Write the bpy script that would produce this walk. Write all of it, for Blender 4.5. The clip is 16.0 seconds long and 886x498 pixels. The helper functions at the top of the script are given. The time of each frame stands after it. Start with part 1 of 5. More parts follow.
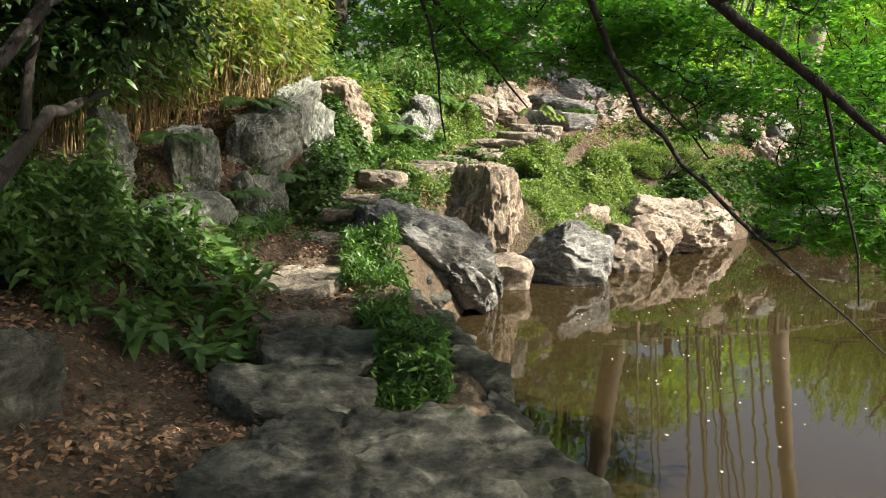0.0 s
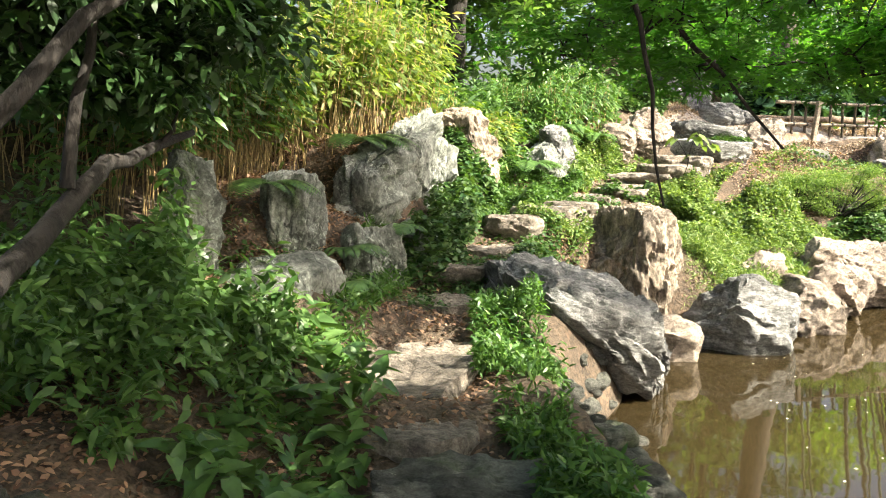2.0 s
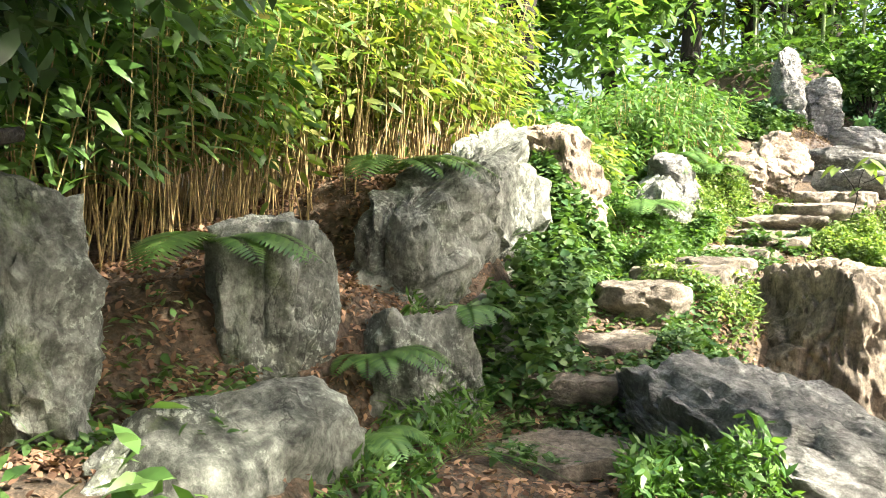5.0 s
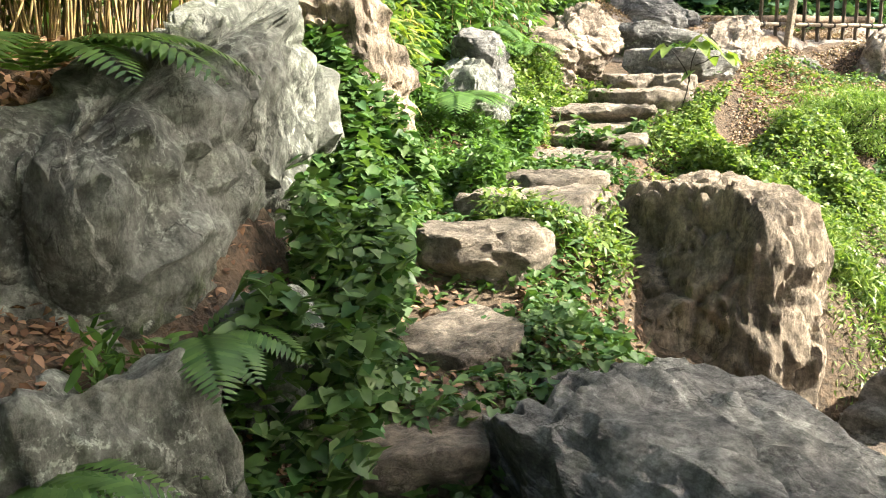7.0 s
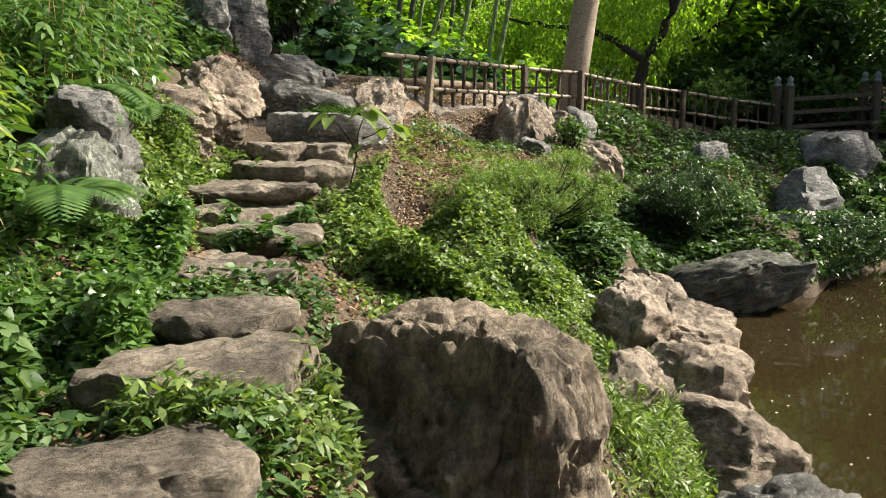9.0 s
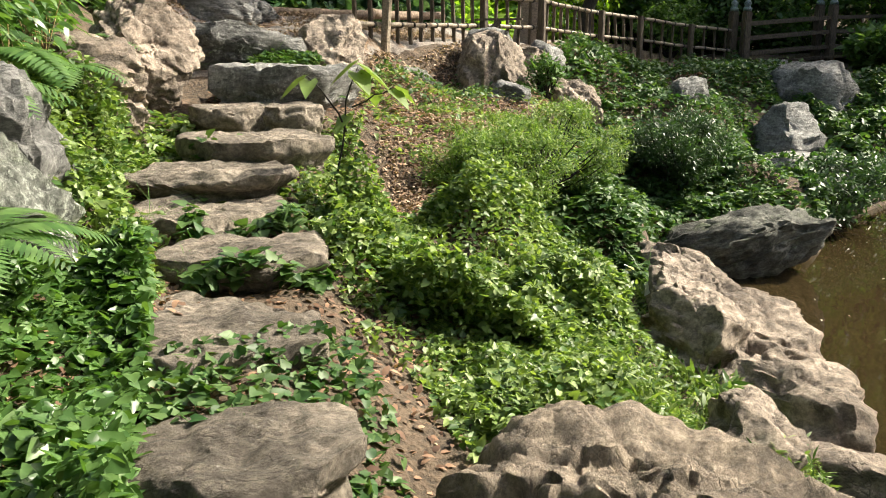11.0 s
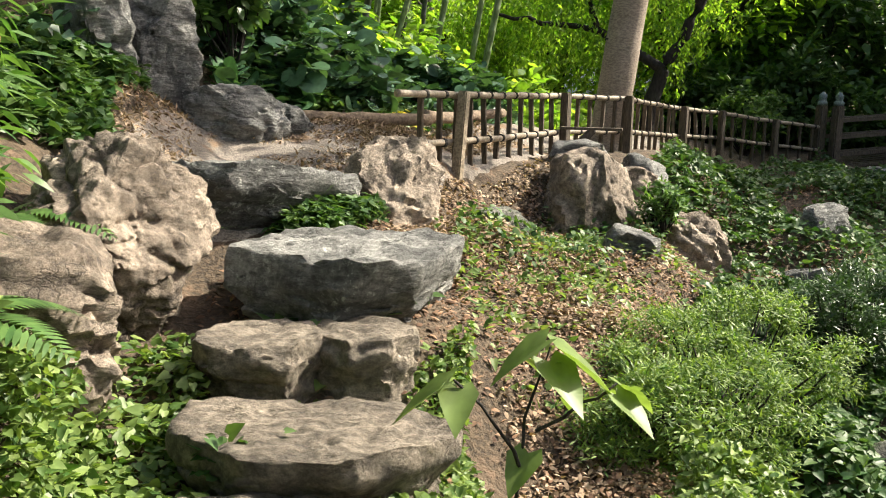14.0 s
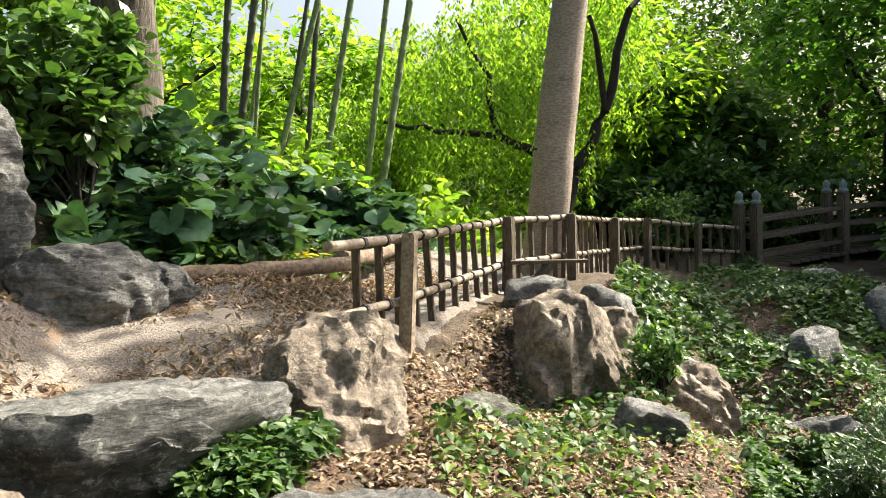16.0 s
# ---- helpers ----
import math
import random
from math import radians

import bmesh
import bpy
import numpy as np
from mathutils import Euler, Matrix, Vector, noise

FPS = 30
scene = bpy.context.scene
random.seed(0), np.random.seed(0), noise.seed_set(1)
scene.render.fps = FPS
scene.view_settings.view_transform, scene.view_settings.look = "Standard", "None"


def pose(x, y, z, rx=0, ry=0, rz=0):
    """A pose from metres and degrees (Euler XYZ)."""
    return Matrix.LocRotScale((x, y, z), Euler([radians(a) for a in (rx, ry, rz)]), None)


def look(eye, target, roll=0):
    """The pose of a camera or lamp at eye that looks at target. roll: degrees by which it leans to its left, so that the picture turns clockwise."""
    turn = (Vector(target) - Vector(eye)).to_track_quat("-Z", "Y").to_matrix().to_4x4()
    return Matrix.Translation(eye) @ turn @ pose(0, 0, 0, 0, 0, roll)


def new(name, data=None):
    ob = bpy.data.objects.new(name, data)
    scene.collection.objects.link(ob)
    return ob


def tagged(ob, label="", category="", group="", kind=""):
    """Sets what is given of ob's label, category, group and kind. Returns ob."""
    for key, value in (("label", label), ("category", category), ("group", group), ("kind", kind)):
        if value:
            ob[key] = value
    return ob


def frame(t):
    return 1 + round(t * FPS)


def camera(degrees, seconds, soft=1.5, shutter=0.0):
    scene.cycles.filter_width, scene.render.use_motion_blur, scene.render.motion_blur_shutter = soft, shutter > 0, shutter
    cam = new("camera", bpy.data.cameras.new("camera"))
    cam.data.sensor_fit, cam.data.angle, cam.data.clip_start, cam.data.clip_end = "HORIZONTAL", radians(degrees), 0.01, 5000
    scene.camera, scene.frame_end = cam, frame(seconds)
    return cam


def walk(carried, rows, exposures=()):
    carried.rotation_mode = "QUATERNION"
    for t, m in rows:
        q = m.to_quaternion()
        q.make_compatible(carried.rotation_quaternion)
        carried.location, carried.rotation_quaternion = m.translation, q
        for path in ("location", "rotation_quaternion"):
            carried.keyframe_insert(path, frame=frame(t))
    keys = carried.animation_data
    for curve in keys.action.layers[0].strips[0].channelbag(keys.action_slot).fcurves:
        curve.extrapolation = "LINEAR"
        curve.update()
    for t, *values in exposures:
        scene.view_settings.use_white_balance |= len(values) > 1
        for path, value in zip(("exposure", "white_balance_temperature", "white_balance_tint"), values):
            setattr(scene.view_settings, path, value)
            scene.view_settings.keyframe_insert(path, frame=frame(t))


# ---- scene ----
cam = camera(56.0, 16.0, 1.0)
METRES, EYE, TILT, LEAN, TURN = 16.0, 2.08, -9.0, -2.0, 0.0
ROWS = [
    (0.0, 0.0, 0.0, 0.0, 0.0, 0.0, 0.0),
    (0.5, -0.0053, 0.0147, 0.0028, 3.83, -1.1, 0.43),
    (1.0, -0.0088, 0.0421, 0.0101, 7.9, -0.01, 0.38),
    (1.5, -0.0152, 0.0708, 0.0141, 8.99, 0.99, -0.24),
    (2.0, -0.0223, 0.1032, 0.0218, 7.62, 1.93, -0.01),
    (2.5, -0.0267, 0.1343, 0.0291, 8.37, 3.13, 0.08),
    (3.0, -0.0344, 0.1613, 0.0321, 9.91, 4.73, -0.87),
    (5.5, -0.0698, 0.344, 0.0504, 11.25, 5.58, 1.16),
    (6.0, -0.0744, 0.3771, 0.0573, 7.53, 3.74, 0.49),
    (6.5, -0.0821, 0.409, 0.0656, 3.53, -1.58, 1.38),
    (7.0, -0.0814, 0.4417, 0.0743, -4.2, -3.4, 3.94),
    (7.5, -0.0786, 0.4708, 0.0818, -17.57, -2.67, 6.02),
    (8.0, -0.0756, 0.4925, 0.0898, -28.51, -1.29, 8.61),
    (8.5, -0.0719, 0.5162, 0.098, -30.53, -0.72, 8.5),
    (9.0, -0.0724, 0.5437, 0.1024, -30.23, -2.57, 5.95),
    (11.5, -0.0499, 0.6719, 0.1476, -37.06, -9.0, 7.81),
    (12.0, -0.0372, 0.7038, 0.1631, -35.88, -6.48, 8.06),
    (12.5, -0.0295, 0.7242, 0.1731, -35.17, -4.87, 8.57),
    (13.0, -0.0192, 0.7559, 0.1829, -37.04, -3.91, 9.02),
    (13.5, -0.0071, 0.7866, 0.1858, -37.12, -5.24, 8.08),
    (14.0, 0.0067, 0.8147, 0.1939, -37.07, -5.04, 6.1),
    (14.5, 0.0202, 0.8479, 0.2011, -41.06, -3.79, 7.16),
    (15.0, 0.0348, 0.8741, 0.2079, -43.22, -2.1, 9.81),
    (15.5, 0.0474, 0.9023, 0.219, -42.94, 0.86, 10.2),
    (16.0, 0.0616, 0.9322, 0.2273, -46.35, 0.52, 9.83),
]

EXPOSURES = [(0.0, 1.35), (0.6, 1.5), (1.2, 1.95), (2.0, 2.15), (3.0, 2.2), (5.5, 2.6), (7.0, 2.12), (7.6, 1.6), (8.0, 1.22), (9.0, 1.02), (11.5, 1.32), (13.0, 1.28), (15.0, 1.28), (16.0, 1.58)]
walk(cam, [(t, pose(0, 0, EYE, TILT, LEAN, TURN) @ pose(METRES * x, METRES * y, METRES * z, 90 + pitch, roll, yaw)) for t, x, y, z, yaw, pitch, roll in ROWS], EXPOSURES)

# ---- light ----
SUN_EL, SUN_AZ = radians(42), (0.96, -0.28)
world = bpy.data.worlds.new("sky")
scene.world = world
world.use_nodes = True
sky = world.node_tree.nodes.new("ShaderNodeTexSky")
sky.sky_type, sky.sun_disc = "NISHITA", False
sky.dust_density, sky.air_density = 7.0, 1.1
sky.sun_elevation, sky.sun_rotation = SUN_EL, math.atan2(SUN_AZ[0], SUN_AZ[1])
world.node_tree.links.new(sky.outputs[0], world.node_tree.nodes["Background"].inputs[0])
world.node_tree.nodes["Background"].inputs[1].default_value = 0.095
sun = new("sun", bpy.data.lights.new("sun", "SUN"))
sun.data.energy, sun.data.angle, sun.data.color = 5.0, radians(0.55), (1.0, 0.93, 0.77)
sun.matrix_world = look((0, 0, 0), (-SUN_AZ[0] * math.cos(SUN_EL), -SUN_AZ[1] * math.cos(SUN_EL), -math.sin(SUN_EL))) 


# ---- small tools ----
RNG = np.random.default_rng(7)


def hash3(i, j, k, seed):
    h = (i * 374761393 + j * 668265263 + k * 2147483647 + seed * 974711) & 0xFFFFFFFF
    h = ((h ^ (h >> 13)) * 1274126177) & 0xFFFFFFFF
    return ((h ^ (h >> 16)) & 0xFFFF) / 65535.0


def vnoise(p, seed=0):
    p = np.asarray(p, float)
    i = np.floor(p).astype(np.int64)
    u = p - i
    u = u * u * (3 - 2 * u)
    out = 0
    for a in (0, 1):
        for b in (0, 1):
            for c in (0, 1):
                w = (u[:, 0] if a else 1 - u[:, 0]) * (u[:, 1] if b else 1 - u[:, 1]) * (u[:, 2] if c else 1 - u[:, 2])
                out = out + w * hash3(i[:, 0] + a, i[:, 1] + b, i[:, 2] + c, seed)
    return out * 2 - 1


def fbm(p, octaves=4, seed=0):
    p = np.asarray(p, float)
    return sum(vnoise(p * 2 ** o, seed + o * 17) * 0.5 ** o for o in range(octaves))


def unit(v):
    return v / np.maximum(np.linalg.norm(v, axis=-1, keepdims=True), 1e-9)


def mesh(name, verts, faces, smooth=True):
    me = bpy.data.meshes.new(name)
    verts = np.asarray(verts, float)
    if isinstance(faces, np.ndarray):
        n, k = faces.shape
        me.vertices.add(len(verts))
        me.vertices.foreach_set("co", verts.ravel())
        me.loops.add(n * k)
        me.loops.foreach_set("vertex_index", faces.astype(np.int32).ravel())
        me.polygons.add(n)
        me.polygons.foreach_set("loop_start", np.arange(0, n * k, k, dtype=np.int32))
        me.update(calc_edges=True)
    else:
        me.from_pydata([tuple(v) for v in verts], [], [tuple(f) for f in faces])
    if smooth:
        me.polygons.foreach_set("use_smooth", np.ones(len(me.polygons), bool))
    me.update()
    return me


def piece(name, me, mat, parent=None, label=""):
    ob = new(name, me)
    if mat and not me.materials:
        me.materials.append(mat)
    ob.parent = parent
    return tagged(ob, label)


def part(name, bm, mat, parent, label=""):
    me = bpy.data.meshes.new(name)
    bm.to_mesh(me)
    bm.free()
    return piece(name, me, mat, parent, label)


def thing(name, label, category, group="", at=(0, 0, 0), rz=0):
    ob = new(name)
    ob.matrix_world = pose(*at, 0, 0, rz)
    return tagged(ob, label, category, group)


# ---- materials ----
def material(name, c1, c2, scale=6, rough=0.8, bump=0.3, fine=40, c3=None, spot=0.62, spot_scale=3, stretch=(1, 1, 1), space="Object"):
    m = bpy.data.materials.new(name)
    m.use_nodes = True
    t = m.node_tree
    n, l = t.nodes, t.links
    b = n["Principled BSDF"]
    co = n.new("ShaderNodeTexCoord")
    mp = n.new("ShaderNodeMapping")
    mp.inputs["Scale"].default_value = stretch
    oi = n.new("ShaderNodeObjectInfo")
    sc = n.new("ShaderNodeVectorMath")
    sc.operation = "MULTIPLY_ADD"
    sc.inputs[1].default_value = (37, 53, 71)
    l.new(oi.outputs["Random"], sc.inputs[0])
    l.new(co.outputs[space], sc.inputs[2])
    l.new(sc.outputs[0], mp.inputs[0])

    def tex(s, d=5):
        q = n.new("ShaderNodeTexNoise")
        q.inputs["Scale"].default_value, q.inputs["Detail"].default_value = s, d
        q.inputs["Roughness"].default_value = 0.62
        l.new(mp.outputs[0], q.inputs["Vector"])
        return q.outputs["Fac"]

    def ramp(src, a, z, ca, cz):
        r = n.new("ShaderNodeValToRGB")
        r.color_ramp.elements[0].position, r.color_ramp.elements[1].position = a, z
        r.color_ramp.elements[0].color, r.color_ramp.elements[1].color = (*ca, 1), (*cz, 1)
        l.new(src, r.inputs[0])
        return r.outputs[0]

    def mix(f, a, z):
        x = n.new("ShaderNodeMix")
        x.data_type = "RGBA"
        if isinstance(f, float):
            x.inputs[0].default_value = f
        else:
            l.new(f, x.inputs[0])
        l.new(a, x.inputs[6])
        l.new(z, x.inputs[7])
        return x.outputs[2]

    col = ramp(tex(scale), 0.36, 0.66, c1, c2)
    fine_n = tex(fine, 6)
    dark = ramp(fine_n, 0.38, 0.62, tuple(0.55 * v for v in c1), tuple(min(1, 1.25 * v) for v in c2))
    col = mix(0.55, col, dark)
    if c3:
        f = ramp(tex(spot_scale, 7), spot, spot + 0.07, (0, 0, 0), (1, 1, 1))
        rgb = n.new("ShaderNodeRGB")
        rgb.outputs[0].default_value = (*c3, 1)
        col = mix(f, col, rgb.outputs[0])
    l.new(col, b.inputs["Base Color"])
    b.inputs["Roughness"].default_value = rough
    bp = n.new("ShaderNodeBump")
    bp.inputs["Strength"].default_value, bp.inputs["Distance"].default_value = bump, 0.03
    l.new(fine_n, bp.inputs["Height"])
    l.new(bp.outputs[0], b.inputs["Normal"])
    return m


def stone_mat(name, c1, c2, lichen, moss, lichen_at=0.6, moss_at=0.62, strata=(1, 1, 5), split=1.0, deep=0.5):
    """Layered stone: two tones, fine leaves along the bedding, split cracks, lichen and moss."""
    m = bpy.data.materials.new(name)
    m.use_nodes = True
    n, l = m.node_tree.nodes, m.node_tree.links
    b = n["Principled BSDF"]
    oi, co, at = n.new("ShaderNodeObjectInfo"), n.new("ShaderNodeTexCoord"), n.new("ShaderNodeVectorMath")
    at.operation = "MULTIPLY_ADD"
    at.inputs[1].default_value = (37, 53, 71)
    l.new(oi.outputs["Random"], at.inputs[0])
    l.new(co.outputs["Object"], at.inputs[2])

    def tex(src, s, d=6, rough=0.6, bent=0.0):
        q = n.new("ShaderNodeTexNoise")
        q.inputs["Scale"].default_value, q.inputs["Detail"].default_value = s, d
        q.inputs["Roughness"].default_value, q.inputs["Distortion"].default_value = rough, bent
        l.new(src, q.inputs["Vector"])
        return q.outputs["Fac"]

    def span(src, a, z, lo, hi):
        q = n.new("ShaderNodeMapRange")
        q.interpolation_type = "SMOOTHSTEP"
        for k, v in enumerate((a, z, lo, hi)):
            q.inputs[k + 1].default_value = v
        l.new(src, q.inputs[0])
        return q.outputs[0]

    def times(a, z):
        q = n.new("ShaderNodeMath")
        q.operation = "MULTIPLY"
        l.new(a, q.inputs[0])
        l.new(z, q.inputs[1])
        return q.outputs[0]

    def blend(f, a, z):
        q = n.new("ShaderNodeMix")
        q.data_type = "RGBA"
        l.new(f, q.inputs[0])
        for k, v in ((6, a), (7, z)):
            if isinstance(v, tuple):
                q.inputs[k].default_value = (*v, 1)
            else:
                l.new(v, q.inputs[k])
        return q.outputs[2]

    mp = n.new("ShaderNodeMapping")
    mp.inputs["Scale"].default_value = strata
    mp.inputs["Rotation"].default_value = (0.35, 0.2, 0.1)
    l.new(at.outputs[0], mp.inputs[0])
    tone = span(tex(at.outputs[0], 1.6, 6, 0.65), 0.36, 0.64, 0, 1)
    leaves = tex(mp.outputs[0], 7.5, 12, 0.72, 0.1)
    grain = tex(at.outputs[0], 24, 10, 0.78)
    warp = n.new("ShaderNodeVectorMath")
    warp.operation = "MULTIPLY_ADD"
    warp.inputs[1].default_value = (0.9, 0.9, 0.9)
    nz = n.new("ShaderNodeTexNoise")
    nz.inputs["Scale"].default_value, nz.inputs["Detail"].default_value = 3.2, 10
    l.new(mp.outputs[0], nz.inputs["Vector"])
    l.new(nz.outputs["Color"], warp.inputs[0])
    l.new(mp.outputs[0], warp.inputs[2])
    vo = n.new("ShaderNodeTexVoronoi")
    vo.feature = "DISTANCE_TO_EDGE"
    vo.inputs["Scale"].default_value = 3.1 * split
    l.new(warp.outputs[0], vo.inputs["Vector"])
    worn = span(tex(at.outputs[0], 2.3, 4), 0.42, 0.6, 0.0, 0.06)
    gap = n.new("ShaderNodeMath")
    gap.operation = "ADD"
    l.new(vo.outputs["Distance"], gap.inputs[0])
    l.new(worn, gap.inputs[1])
    crack = span(gap.outputs[0], 0.0, 0.04, deep, 1)
    shade = times(times(span(leaves, 0.36, 0.6, 0.6, 1.2), span(grain, 0.36, 0.64, 0.6, 1.35)), crack)
    col = blend(tone, c1, c2)
    spots = times(span(tex(at.outputs[0], 26, 8, 0.75), lichen_at - 0.05, lichen_at, 0, 0.85), span(tex(at.outputs[0], 1.9, 4), 0.45, 0.62, 0.1, 1))
    col = blend(spots, col, lichen)
    col = blend(span(tex(at.outputs[0], 1.7, 8, 0.7), moss_at - 0.05, moss_at + 0.09, 0, 0.85), col, moss)
    hs = n.new("ShaderNodeHueSaturation")
    l.new(shade, hs.inputs["Value"])
    l.new(col, hs.inputs["Color"])
    l.new(hs.outputs[0], b.inputs["Base Color"])
    b.inputs["Roughness"].default_value = 0.88
    last = None
    for src, strength, far in ((grain, 0.9, 0.02), (leaves, 1.0, 0.045), (crack, 0.7, 0.02)):
        q = n.new("ShaderNodeBump")
        q.inputs["Strength"].default_value, q.inputs["Distance"].default_value = strength, far
        l.new(src, q.inputs["Height"])
        if last:
            l.new(last, q.inputs["Normal"])
        last = q.outputs[0]
    l.new(last, b.inputs["Normal"])
    return m


def leaf_mat(name, c1, c2, trans=0.4, rough=0.4, c3=None):
    """Thin leaf: reflecting and letting light through, varied leaf by leaf."""
    m = bpy.data.materials.new(name)
    m.use_nodes = True
    n, l = m.node_tree.nodes, m.node_tree.links
    b = n["Principled BSDF"]
    g = n.new("ShaderNodeNewGeometry")
    r = n.new("ShaderNodeValToRGB")
    e = r.color_ramp.elements
    e[0].color, e[1].color = (*c1, 1), (*c2, 1)
    if c3:
        e[1].position = 0.93
        e2 = e.new(0.97)
        e2.color = (*c3, 1)
    l.new(g.outputs["Random Per Island"], r.inputs[0])
    tx = n.new("ShaderNodeTexNoise")
    tx.inputs["Scale"].default_value, tx.inputs["Detail"].default_value = 14, 3
    co = n.new("ShaderNodeTexCoord")
    l.new(co.outputs["Object"], tx.inputs["Vector"])
    hs = n.new("ShaderNodeHueSaturation")
    mr = n.new("ShaderNodeMapRange")
    mr.inputs[1].default_value, mr.inputs[2].default_value, mr.inputs[3].default_value, mr.inputs[4].default_value = 0.3, 0.7, 0.7, 1.25
    l.new(tx.outputs["Fac"], mr.inputs[0])
    l.new(mr.outputs[0], hs.inputs["Value"])
    l.new(r.outputs[0], hs.inputs["Color"])
    l.new(hs.outputs[0], b.inputs["Base Color"])
    b.inputs["Roughness"].default_value = rough
    b.inputs["Specular IOR Level"].default_value = 0.4
    tr = n.new("ShaderNodeBsdfTranslucent")
    warm = n.new("ShaderNodeMix")
    warm.data_type, warm.blend_type = "RGBA", "MULTIPLY"
    warm.inputs[0].default_value = 1.0
    warm.inputs[7].default_value = (1.45, 1.55, 0.6, 1)
    l.new(hs.outputs[0], warm.inputs[6])
    l.new(warm.outputs[2], tr.inputs[0])
    mx = n.new("ShaderNodeMixShader")
    mx.inputs[0].default_value = trans
    l.new(b.outputs[0], mx.inputs[1])
    l.new(tr.outputs[0], mx.inputs[2])
    l.new(mx.outputs[0], n["Material Output"].inputs[0])
    return m


GREY = stone_mat("grey_stone", (0.11, 0.11, 0.106), (0.28, 0.276, 0.26), (0.42, 0.43, 0.4), (0.1, 0.115, 0.055), 0.6, 0.68, (0.8, 1.1, 3.6))
BANK = stone_mat("bank_stone", (0.11, 0.118, 0.1), (0.29, 0.3, 0.262), (0.5, 0.54, 0.47), (0.1, 0.13, 0.05), 0.57, 0.58, (1.8, 1.5, 0.8), 0.8)
# Grey stone toned darker, so that the shade is in its colour.
SHADE_TONED = stone_mat("shade_toned_stone", (0.048, 0.049, 0.041), (0.19, 0.19, 0.158), (0.27, 0.29, 0.22), (0.05, 0.07, 0.025), 0.68, 0.6, (0.7, 1, 4.0))
WARM = stone_mat("warm_stone", (0.17, 0.135, 0.105), (0.38, 0.31, 0.245), (0.47, 0.43, 0.36), (0.13, 0.115, 0.05), 0.66, 0.69, (1.2, 1, 1.9))
RIBBED = stone_mat("ribbed_stone", (0.13, 0.105, 0.08), (0.36, 0.29, 0.22), (0.45, 0.4, 0.33), (0.13, 0.12, 0.04), 0.68, 0.67, (2.6, 2.2, 0.55), 0.9)
FLAT = stone_mat("step_stone", (0.125, 0.105, 0.083), (0.31, 0.262, 0.208), (0.36, 0.35, 0.31), (0.1, 0.105, 0.05), 0.66, 0.68, (1.0, 2.6, 1.6), 0.8, 0.72)
SOIL = material("soil", (0.04, 0.03, 0.02), (0.12, 0.085, 0.055), 5, 0.95, 1.0, 34, (0.15, 0.1, 0.065), 0.57, 7)
GRAVEL = material("gravel", (0.17, 0.145, 0.125), (0.34, 0.295, 0.25), 2.2, 0.95, 0.9, 60, (0.27, 0.18, 0.11), 0.56, 2.5)
BARK = material("dark_bark", (0.011, 0.009, 0.008), (0.032, 0.026, 0.021), 7, 0.9, 0.8, 30, stretch=(1, 1, 0.3))
PALE = material("pale_bark", (0.22, 0.17, 0.13), (0.36, 0.29, 0.23), 1.6, 0.75, 0.25, 25, (0.15, 0.12, 0.1), 0.62, 2.0, stretch=(1, 1, 2.5))
WOOD = material("weathered_wood", (0.05, 0.038, 0.027), (0.13, 0.1, 0.07), 9, 0.8, 0.5, 50, (0.2, 0.17, 0.13), 0.63, 5, stretch=(1, 1, 0.25))
POLE = material("weathered_bamboo", (0.16, 0.125, 0.085), (0.34, 0.28, 0.21), 8, 0.6, 0.2, 40, (0.1, 0.08, 0.055), 0.58, 4)
ROPE = material("black_rope", (0.012, 0.011, 0.01), (0.03, 0.027, 0.024), 40, 0.9, 0.5, 90)
CULM = material("bamboo_culm", (0.1, 0.15, 0.06), (0.22, 0.27, 0.13), 3, 0.4, 0.1, 20, (0.22, 0.24, 0.17), 0.6, 3, stretch=(1, 1, 0.4))
STRAW = material("dry_stem", (0.19, 0.13, 0.06), (0.42, 0.31, 0.13), 5, 0.6, 0.1, 30)
COPPER = material("aged_copper", (0.09, 0.12, 0.12), (0.2, 0.25, 0.25), 8, 0.5, 0.2, 40)
PALE_LITTER = leaf_mat("dry_leaf", (0.14, 0.09, 0.055), (0.46, 0.34, 0.24), 0.1, 0.85)
LITTER = leaf_mat("fallen_leaf", (0.07, 0.035, 0.02), (0.36, 0.22, 0.14), 0.12, 0.8)
GREEN = leaf_mat("green_leaf", (0.05, 0.115, 0.03), (0.12, 0.21, 0.06), 0.35, 0.35)
DEEP = leaf_mat("deep_leaf", (0.02, 0.05, 0.015), (0.055, 0.11, 0.035), 0.25, 0.35)
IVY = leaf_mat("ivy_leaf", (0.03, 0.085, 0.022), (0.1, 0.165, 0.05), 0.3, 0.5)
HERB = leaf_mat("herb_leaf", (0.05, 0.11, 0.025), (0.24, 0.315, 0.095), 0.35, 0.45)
SASA = leaf_mat("dwarf_bamboo_leaf", (0.06, 0.12, 0.025), (0.22, 0.27, 0.06), 0.45, 0.45, (0.45, 0.36, 0.17))
MAPLE = leaf_mat("maple_leaf", (0.045, 0.15, 0.025), (0.11, 0.27, 0.045), 0.58, 0.5)
BRIGHT = leaf_mat("weeping_leaf", (0.09, 0.2, 0.02), (0.3, 0.43, 0.06), 0.6, 0.5)
FOREST = leaf_mat("forest_leaf", (0.055, 0.115, 0.035), (0.14, 0.23, 0.075), 0.5, 0.4)
CANOPY = leaf_mat("canopy_leaf", (0.045, 0.12, 0.025), (0.14, 0.27, 0.05), 0.6, 0.5)
BIG = leaf_mat("leopard_leaf", (0.035, 0.085, 0.045), (0.08, 0.15, 0.075), 0.2, 0.27)
